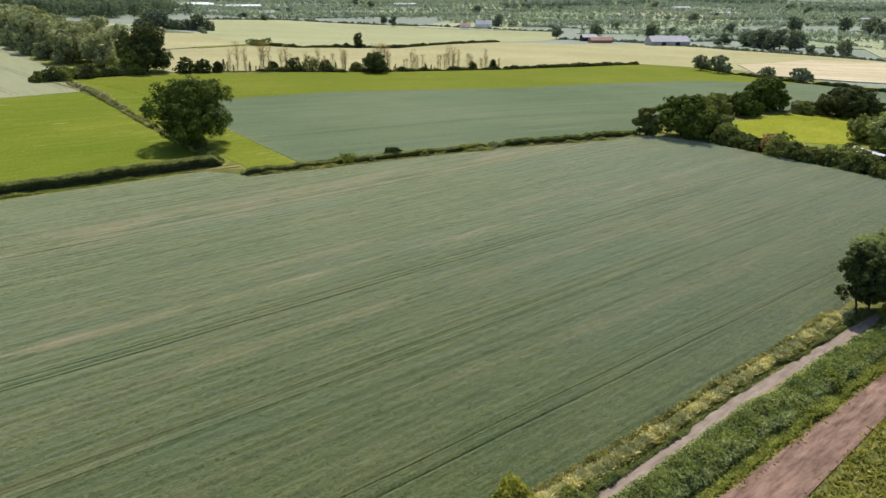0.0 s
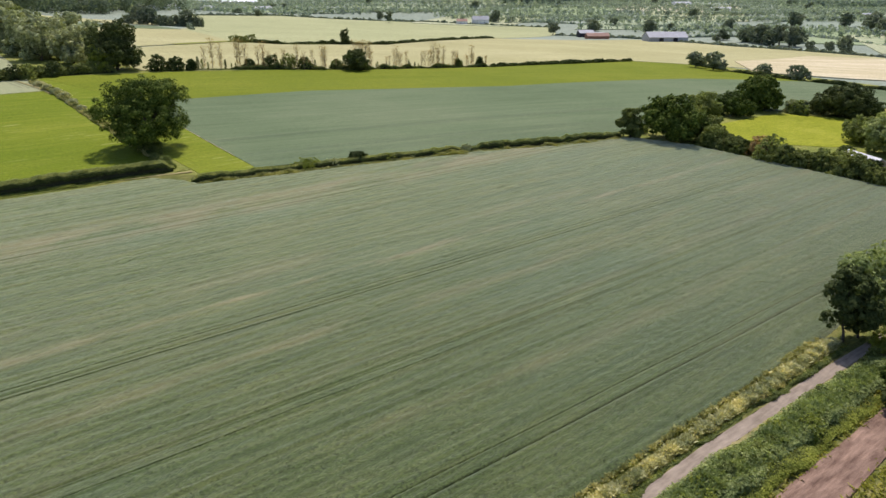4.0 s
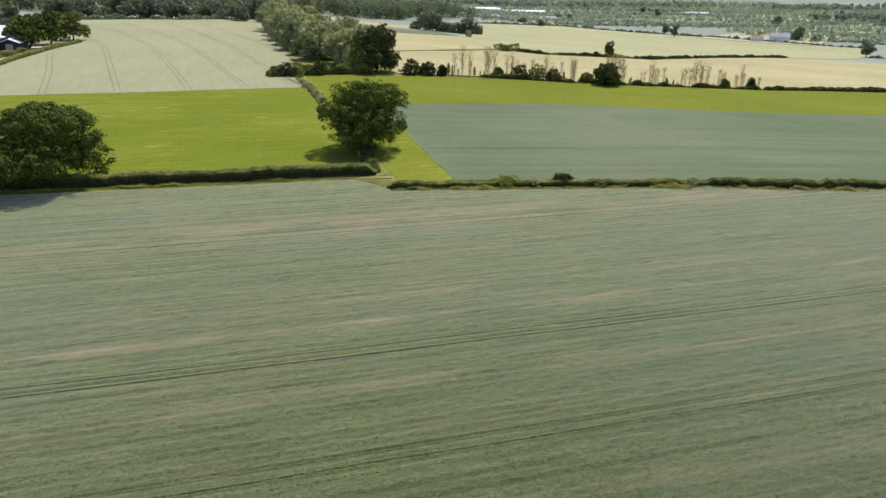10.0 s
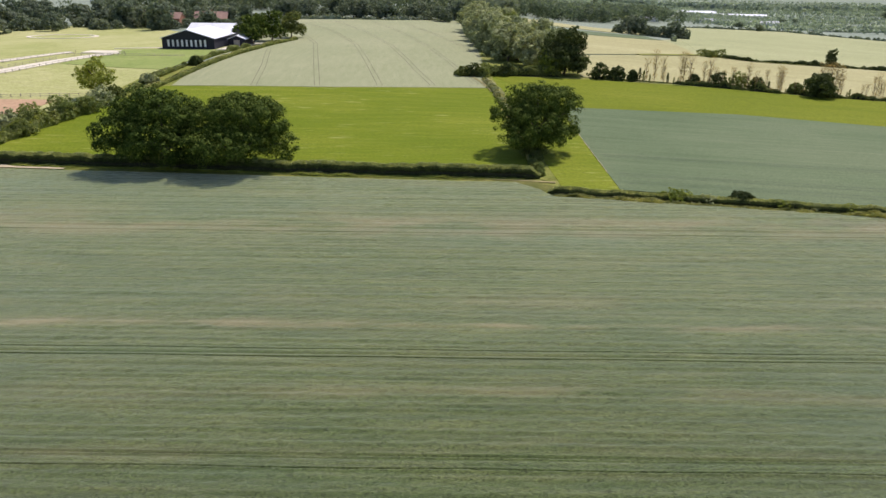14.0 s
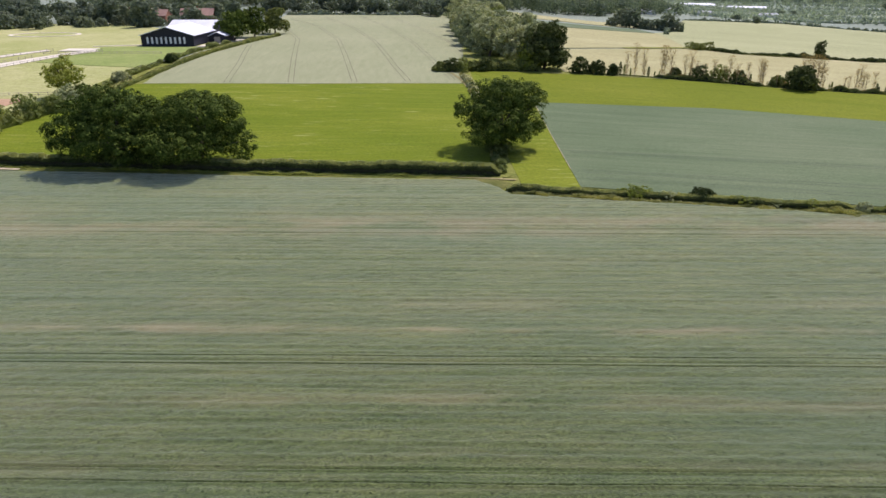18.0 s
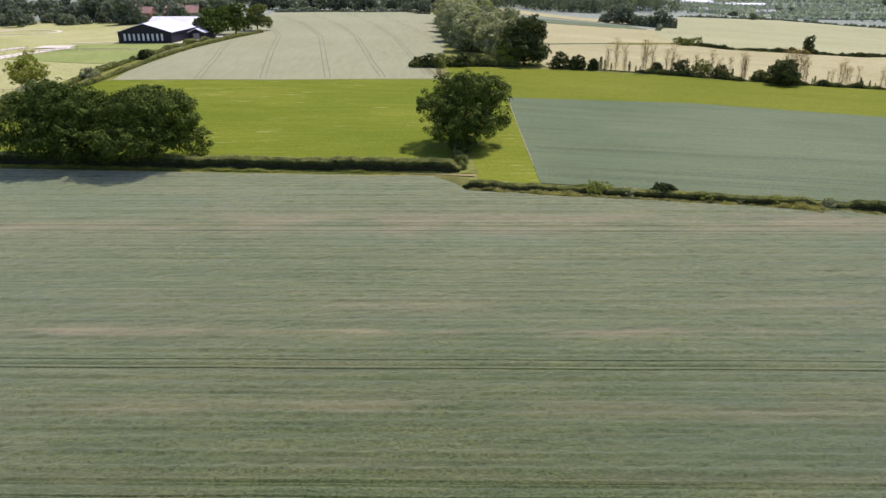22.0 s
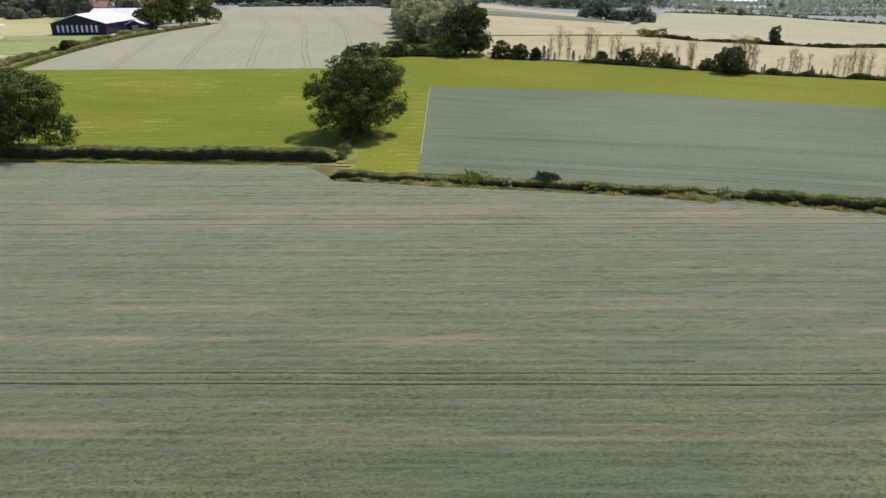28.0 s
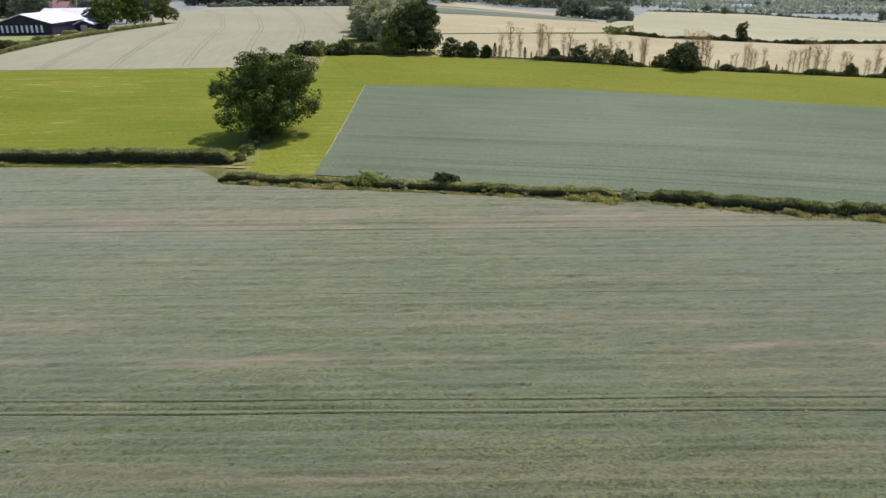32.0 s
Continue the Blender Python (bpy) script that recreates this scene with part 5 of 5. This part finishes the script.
stripes = [("window", -9.2 + 2.15 * i, 1.3, 0.95, 3.0 - 0.0 * i, M_WHITE) for i in range(9)]
building("stable", -77, 366, -2, 24.5, 30, 5.0, 8.6, M_BLACK, M_ROOFWHITE, "long stable with dark cladding, white stripes and a white roof", "stable", stripes, 0.7)
building("stable", -77, 392, -2, 22, 20, 5.4, 9.0, M_BLACK, M_ROOFWHITE, "high dark stable block with a white roof", "stable", (), 0.7, along_x=True)
building("stable_annexe", -59, 374, -2, 8, 14, 3.4, 5.0, M_BLACK, M_ROOFWHITE, "small dark stable with a white roof", "stable", (("door", 0, 0, 3, 3, M_TIMBER),), 0.5)
win = lambda cx, z: ("window", cx, z, 1.2, 1.3, M_GLASS)
building("brick_house", -112, 505, 4, 21, 10, 5.0, 9.0, M_BRICK, M_TILE, "long red-brick house with a clay tile roof", "house", (win(-10, 1), win(-5, 1), win(5, 1), win(10, 1), ("door", 0, 0, 1.2, 2.1, M_TIMBER)), chimney=True, along_x=True)
building("brick_house", -141, 512, -6, 14, 9, 4.5, 8.0, M_BRICK, M_TILE, "red-brick house with a clay tile roof behind paddocks", "house", (win(-4, 1), win(4, 1), ("door", 0, 0, 1.2, 2.1, M_TIMBER)), chimney=True, along_x=True)
building("brick_house", -172, 560, 8, 16, 10, 4.5, 8.0, M_STONE, M_TILE, "pale house with a clay tile roof among trees", "house", (win(-4, 1), win(4, 1)), along_x=True)
building("white_house", -335, 869, 0, 44, 14, 6, 10.0, M_WHITE, M_TILE, "white house among trees", "house", (win(-3, 1), win(3, 1), win(-3, 3.6), win(3, 3.6)))


def fence(line, step, label):
    """Post-and-rail fence."""
    n = int(np.hypot(*np.diff(np.asarray(line, float), axis=0).T).sum() / step) + 1
    q = along(line, n)
    top = empty("fence", q[0, 0], q[0, 1], 0.0)
    org = np.array([q[0, 0], q[0, 1], 0.0])
    bm = boxes((-0.07, -0.07, -0.3, 0.07, 0.07, 1.3))
    me = bpy.data.meshes.new("post")
    bm.to_mesh(me)
    bm.free()
    me.materials.append(M_TIMBER)
    for x, y in q:
        p = part_of("post", me, top)
        p.location = Vector((x, y, ground_at(x, y))) - Vector(org)
    z = height(q[:, 0], q[:, 1])
    for h in (0.5, 1.1):
        v, f = limb(np.c_[q, z + h] - org, np.full(n, 0.06), 4)
        part_of("rail", mesh_of("rail", v, f, M_TIMBER), top)
    return tagged(top, label, "fence")


drape("paddock_track", [(-150, 262), (-123, 279), (-112, 306), (-100, 331)], [(-152, 268), (-129, 284), (-118, 310), (-106, 335)], 2.0, M_PALESAND, 0.35, "pale sandy track between paddocks", "track")
drape("paddock_track", [(-200, 285), (-136, 303), (-122, 332)], [(-200, 290), (-140, 308), (-126, 336)], 2.0, M_PALESAND, 0.35, "pale sandy track between paddocks", "track")
drape("sand_pad", [(-118, 331), (-104, 331)], [(-118, 340), (-104, 340)], 2.0, M_PALESAND, 0.45, "bare sandy patch in a paddock", "ground")
drape("yard", [(-64, 350), (-60, 350)], [(-60, 384), (-50, 384)], 2.0, M_PALESAND, 0.3, "pale concrete stable yard", "yard")
drape("stable_path", [(-112, 350), (-90, 356)], [(-112, 352), (-90, 358)], 1.5, M_PALESAND, 0.35, "pale path to a stable", "path")
fence([(-150, 261), (-122, 278), (-111, 306), (-99, 331)], 3.0, "weathered post-and-rail paddock fence")
fence([(-153, 269), (-130, 285), (-119, 311)], 3.0, "weathered post-and-rail paddock fence")
fence([(-120, 238), (-95, 241), (-72, 243)], 3.0, "weathered post-and-rail paddock fence")
fence([(-120, 322), (-95, 322), (-70, 322)], 3.0, "weathered post-and-rail paddock fence")
fence([(-200, 284), (-136, 302), (-121, 332)], 3.0, "weathered post-and-rail paddock fence")


def arena():
    t = np.linspace(0, 2 * math.pi, 49)[:-1]
    top = empty("riding_ring", -167, 414)
    z = ground_at(-167, 414)
    v, f = [], []
    for r, h in ((1.0, 0.05), (1.0, 0.35), (0.88, 0.35), (0.88, 0.05)):
        for a in t:
            x, y = 19 * r * math.cos(a), 13 * r * math.sin(a)
            v.append((x, y, ground_at(-167 + x, 414 + y) - z + h))
    n = len(t)
    for k in range(3):
        for i in range(n):
            f.append((k * n + i, k * n + (i + 1) % n, (k + 1) * n + (i + 1) % n, (k + 1) * n + i))
    part_of("track", mesh_of("track", v, f, M_PALESAND), top)
    return tagged(top, "oval sandy riding ring in a paddock", "riding ring")


arena()

# ---- shed beside the pasture ----
for i, (x, y, h, w, mat) in enumerate(((195.5, 73, 3.4, 5.0, L_MID), (197.5, 68, 3.0, 4.5, L_DARK), (200, 62.5, 2.6, 3.6, L_RUSSET), (205.5, 78, 3.2, 4.5, L_MID))):
    shrub("shed_shrub", x, y, h, w, 1800, mat, 170 + i, 0.26, label="russet shrub beside a low shed" if mat == L_RUSSET else "leafy shrub beside a low shed", group="shrubs by the shed")
building("shed", 201.5, 72, -24, 4.0, 9.8, 1.9, 2.8, M_TIMBER, M_SHEDROOF, "low shed with a pale sheet roof among shrubs", "shed", (("door", 0, 0, 1.4, 1.7, M_BARK),), 0.3)


def car(x, y, turn):
    """A parked hatchback, nose along +x."""
    top = empty("car", x, y, ground_at(x, y) + 0.12, turn)

    def slab(outline, half, inset=0.0):
        bm = bmesh.new()
        sides = []
        for s in (-1, 1):
            sides.append([bm.verts.new((px, s * (half - inset * max(0.0, pz - 0.85)), pz)) for px, pz in outline])
        bm.faces.new(sides[0])
        bm.faces.new(sides[1][::-1])
        for k in range(len(outline)):
            j = (k + 1) % len(outline)
            bm.faces.new((sides[0][k], sides[1][k], sides[1][j], sides[0][j]))
        bmesh.ops.recalc_face_normals(bm, faces=bm.faces)
        bmesh.ops.bevel(bm, geom=bm.edges[:], offset=0.05, segments=2, affect="EDGES")
        return bm
    part("body", slab([(-2.05, 0.3), (2.05, 0.3), (2.1, 0.62), (1.95, 0.78), (1.05, 0.92), (-2.0, 0.95), (-2.1, 0.6)], 0.86), M_WHITE, top)
    part("cabin_glass", slab([(1.1, 0.88), (0.45, 1.36), (-1.45, 1.38), (-1.95, 0.92)], 0.8, 0.3), M_GLASS, top, "dark car windows")
    part("roof", slab([(0.4, 1.35), (0.3, 1.45), (-1.3, 1.47), (-1.5, 1.36)], 0.68), M_WHITE, top)
    for sx in (-1.25, 1.3):
        for sy in (-0.78, 0.78):
            bm = bmesh.new()
            bmesh.ops.create_cone(bm, cap_ends=True, segments=18, radius1=0.31, radius2=0.31, depth=0.2, matrix=pose(sx, sy, 0.31, 90, 0, 0))
            wheel = part("wheel", bm, M_BLACK, top, "black rubber tyre")
            bm = bmesh.new()
            bmesh.ops.create_cone(bm, cap_ends=True, segments=14, radius1=0.19, radius2=0.17, depth=0.23, matrix=pose(sx, sy, 0.31, 90, 0, 0))
            part("rim", bm, M_ROOFGREY, wheel, "grey metal rim")
    for sy in (-0.6, 0.6):
        part("headlight", boxes((2.02, sy - 0.17, 0.62, 2.1, sy + 0.17, 0.74)), M_GLASS, top)
        part("tail_light", boxes((-2.1, sy - 0.12, 0.65, -2.02, sy + 0.12, 0.85)), M_BRICK, top, "red tail light")
    return tagged(top, "white hatchback car parked in a gap between hedge shrubs", "car")


car(191.6, 58.2, 104)


def feed_bag(x, y):
    """A slumped white builder's bag with two lifting loops."""
    top = empty("white_bag", x, y, ground_at(x, y) + 0.1)
    bm = boxes((-0.5, -0.45, 0, 0.5, 0.45, 0.85))
    bmesh.ops.subdivide_edges(bm, edges=bm.edges[:], cuts=3, use_grid_fill=True)
    wob = np.random.default_rng(88)
    for v in bm.verts:
        v.co += Vector(wob.normal(0, 0.03, 3)) + Vector((v.co.x, v.co.y, 0)) * 0.3 * math.sin(v.co.z * 3.4)
    part("sack", bm, M_WHITE, top)
    for sx in (-0.35, 0.35):
        v, f = limb([(sx, -0.3, 0.8), (sx, -0.15, 1.05), (sx, 0.15, 1.05), (sx, 0.3, 0.8)], [0.03] * 4, 5)
        part_of("loop", mesh_of("loop", v, f, M_STONE), top)
    return tagged(top, "slumped white sack beside a parked car", "sack")


feed_bag(188.6, 57.2)

# ---- valley buildings ----
building("barn", 706, 482, -32, 44, 20, 5.0, 10.0, M_ROOFGREY, M_ROOFGREY, "large grey farm barn", "barn", (("door", -8, 0, 5, 4.5, M_BLACK), ("door", 8, 0, 5, 4.5, M_BLACK)), along_x=True)
building("farm_shed", 700, 590, -30, 18, 12, 5, 8, M_BLACK, M_ROOFGREY, "dark farm shed beside a golden field", "shed", (), along_x=True)
building("farm_shed", 676, 552, -30, 26, 10, 3.5, 6.5, M_BRICK, M_TILE, "long low shed with a clay tile roof", "shed", (), along_x=True)
building("farm_shed", 690, 566, -30, 20, 10, 3.5, 6.0, M_WHITE, M_ROOFWHITE, "white-roofed farm shed beside a golden field", "shed", (), along_x=True)
building("white_house", 800, 895, -30, 26, 12, 7, 12, M_WHITE, M_ROOFGREY, "white farmhouse in the valley", "house", (win(-6, 1.5), win(0, 1.5), win(6, 1.5), win(-6, 4.5), win(6, 4.5)), along_x=True, chimney=True)
building("white_house", 770, 905, -30, 16, 10, 5, 8, M_WHITE, M_TILE, "white cottage in the valley", "house", (win(-3, 1.5), win(3, 1.5)), along_x=True)
for i, (x, y, w) in enumerate(((560, 1620, 150), (690, 1640, 130), (600, 1700, 120), (420, 1240, 40), (480, 1230, 30), (620, 1330, 50), (1120, 1560, 60), (1500, 900, 60), (1650, 1100, 50), (1400, 560, 40), (360, 1130, 24))):
    building("glasshouse" if i < 3 else "farm_shed", x, y, -14, w, 26, 4, 7, M_ROOFWHITE, M_ROOFWHITE if i < 3 else M_ROOFGREY, "long white glasshouse in the valley" if i < 3 else "pale farm building in the valley", "glasshouse" if i < 3 else "shed", (), along_x=True)

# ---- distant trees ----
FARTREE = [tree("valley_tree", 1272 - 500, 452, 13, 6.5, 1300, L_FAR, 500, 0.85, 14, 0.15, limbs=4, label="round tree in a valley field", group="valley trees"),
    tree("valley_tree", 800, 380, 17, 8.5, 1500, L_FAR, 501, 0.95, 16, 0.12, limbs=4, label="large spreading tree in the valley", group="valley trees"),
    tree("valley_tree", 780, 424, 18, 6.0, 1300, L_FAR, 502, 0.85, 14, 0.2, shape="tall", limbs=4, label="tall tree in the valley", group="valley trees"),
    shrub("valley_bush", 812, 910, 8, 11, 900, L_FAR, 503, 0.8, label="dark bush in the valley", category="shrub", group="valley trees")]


def far_tree(k, x, y, s=1.0):
    copy_thing(FARTREE[k], pose(x, y, ground_at(x, y), 0, 0, rng0.uniform(0, 360)) @ Matrix.Diagonal((s * rng0.uniform(0.9, 1.15), s * rng0.uniform(0.9, 1.15), s * rng0.uniform(0.85, 1.1), 1)))


for k, x, y, s in ((1, 765, 424, 1.0), (1, 761, 408, 1.25), (2, 760, 402, 1.3), (0, 724, 332, 0.75), (0, 742, 322, 0.8), (1, 732, 304, 0.95), (1, 1091, 457, 1.3), (1, 1074, 519, 1.2), (1, 984, 368, 1.3), (2, 754, 396, 1.35), (1, 749, 382, 1.25), (2, 755, 378, 1.35), (2, 750, 365, 1.3), (0, 756, 361, 1.1), (1, 1147, 558, 1.2), (1, 824, 588, 1.05), (0, 851, 574, 0.95), (0, 760, 451, 0.8),
        (0, 385, 238, 0.8), (0, 381, 224, 0.85), (3, 402, 206, 0.75), (3, 388, 180, 0.9), (0, 404, 128, 0.8), (0, 410, 140, 0.8), (3, 776, 914, 1.3), (1, 842, 906, 1.2), (3, 870, 900, 1.2), (3, 890, 890, 1.1), (1, 820, 250, 1.3), (1, 835, 262, 1.1), (2, 705, 225, 1.0), (0, 850, 215, 1.0), (1, 1010, 390, 1.5), (1, 1030, 400, 1.4), (1, 1050, 380, 1.4)):
    far_tree(k, x, y, s)
for x, y, k, s in ((228, 742, 1, 1.1), (238, 736, 1, 1.2), (248, 728, 3, 1.2), (256, 720, 3, 1.3), (265, 712, 1, 1.1), (272, 706, 3, 1.2), (220, 750, 3, 1.2)):
    far_tree(k, x, y, s)
# trees round the stable yard and behind the pale field
for i in range(95):
    x = -290 + 370 * i / 94
    y = 520 + 55 * math.sin(i * 1.7) + 60 * smooth(-80, 40, x) + rng0.uniform(-20, 60)
    if x > -100 and y < 600:
        y = 612 + rng0.uniform(0, 60)
    far_tree(int(rng0.choice(4, p=(0.3, 0.35, 0.1, 0.25))), x, float(y), rng0.uniform(0.7, 1.05))
for i in range(26):
    far_tree(3, -230 + i * 5.6, 470 + 14 * math.sin(i) + 0.18 * i * 5, rng0.uniform(0.6, 0.9))
for i in range(14):
    far_tree(int(rng0.choice((0, 1, 3))), -250 + rng0.uniform(-40, 40), 430 + rng0.uniform(-30, 50), rng0.uniform(0.9, 1.2))
for i in range(48):
    a, r = rng0.uniform(0.1, 1.35), 950 + 110 * int(rng0.integers(0, 11)) + rng0.normal(0, 8)
    far_tree(int(rng0.choice(4)), r * math.cos(a), r * math.sin(a), rng0.uniform(0.7, 1.2))


def far_wood(name, spots, tall, n, seed, label, size=2.4, mat=None):
    """A wood too far off to count its trees: trunks and crowns of large sprays."""
    rng = np.random.default_rng(seed)
    cl = []
    for x, y in spots:
        h = tall * rng.uniform(0.75, 1.1)
        g = ground_at(x, y)
        r = tall * rng.uniform(0.25, 0.38)
        cl += [(x, y, g + h - r, r, 1.1), (x + rng.normal(0, 2), y + rng.normal(0, 2), g + h * 0.5, r * 1.1, 1.3)]
    p, d = shell_points(rng, cl, n, 0.1)
    v, f = cards(rng, p, d, size)
    return tagged(new(name, mesh_of(name, v, f, mat or L_FAR)), label, "wood", kind="stuff")


rw = np.random.default_rng(9)
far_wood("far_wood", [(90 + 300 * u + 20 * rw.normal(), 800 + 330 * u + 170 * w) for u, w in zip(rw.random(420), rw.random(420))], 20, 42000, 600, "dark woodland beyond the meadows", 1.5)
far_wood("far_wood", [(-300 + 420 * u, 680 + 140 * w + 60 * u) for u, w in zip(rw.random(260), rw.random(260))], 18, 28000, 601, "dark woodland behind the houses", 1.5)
for k, (x, y, w, d) in enumerate(((1500, 1300, 500, 120), (1100, 1950, 700, 160), (1900, 700, 200, 500), (700, 2050, 500, 120), (1750, 1750, 500, 200), (2100, 1300, 300, 400))):
    far_wood("far_wood", [(x + w * (u - 0.5), y + d * (v2 - 0.5)) for u, v2 in zip(rw.random(120), rw.random(120))], 16, 12000, 610 + k, "woodland across the valley in haze-tinted green", 2.2, L_VALLEY)


def rough_tufts():
    rng = np.random.default_rng(31)
    n = 26000
    x, y = rng.uniform(30, 112, n), rng.uniform(2, 27, n)
    track = (y > np.interp(x, (36, 62, 81, 118), (18.5, 20.0, 20.8, 22)) + rng.uniform(-0.5, 0.35, n)) & (y < 24.7 + rng.uniform(-0.35, 0.4, n))
    keep = ~track
    x, y = x[keep], y[keep]
    v, f = blades(rng, np.c_[x, y, height(x, y) + 0.03], 0.34, 0.9)
    return mesh_of("rough_grass_tufts", v, f, L_ROUGH)


tagged(new("rough_grass_tufts", rough_tufts()), "rank yellowing grass beside a dirt track", "grass", kind="stuff")
rv = np.random.default_rng(77)
spots = []
r0 = 965.0
for k in range(34):
    a = 0.08 + rv.uniform(0, 0.02)
    while a < 1.46:
        r = r0 + 34 * math.sin(2.3 * a + 1.7 * k) + 60 * (a - 0.8) * math.sin(1.3 * k)
        x, y = r * math.cos(a), r * math.sin(a)
        if not (x < 800 and y < 1140) and math.sin(5.3 * a + 2.9 * k) + 0.6 * math.sin(19 * a + k) > -0.75:
            spots.append((x + rv.normal(0, 2), y + rv.normal(0, 2)))
        a += rv.uniform(3, 6) / r
    r0 += rv.uniform(70, 110) if r0 < 1230 else rv.uniform(30, 62)
for k in range(26):
    a, r1 = rv.uniform(0.1, 1.44), rv.uniform(980, 2100)
    for j in range(40):
        spots.append((r1 * math.cos(a) + rv.normal(0, 42), r1 * math.sin(a) + rv.normal(0, 18)))
spots = [p for p in spots if not (p[0] < 820 and p[1] < 1140)]
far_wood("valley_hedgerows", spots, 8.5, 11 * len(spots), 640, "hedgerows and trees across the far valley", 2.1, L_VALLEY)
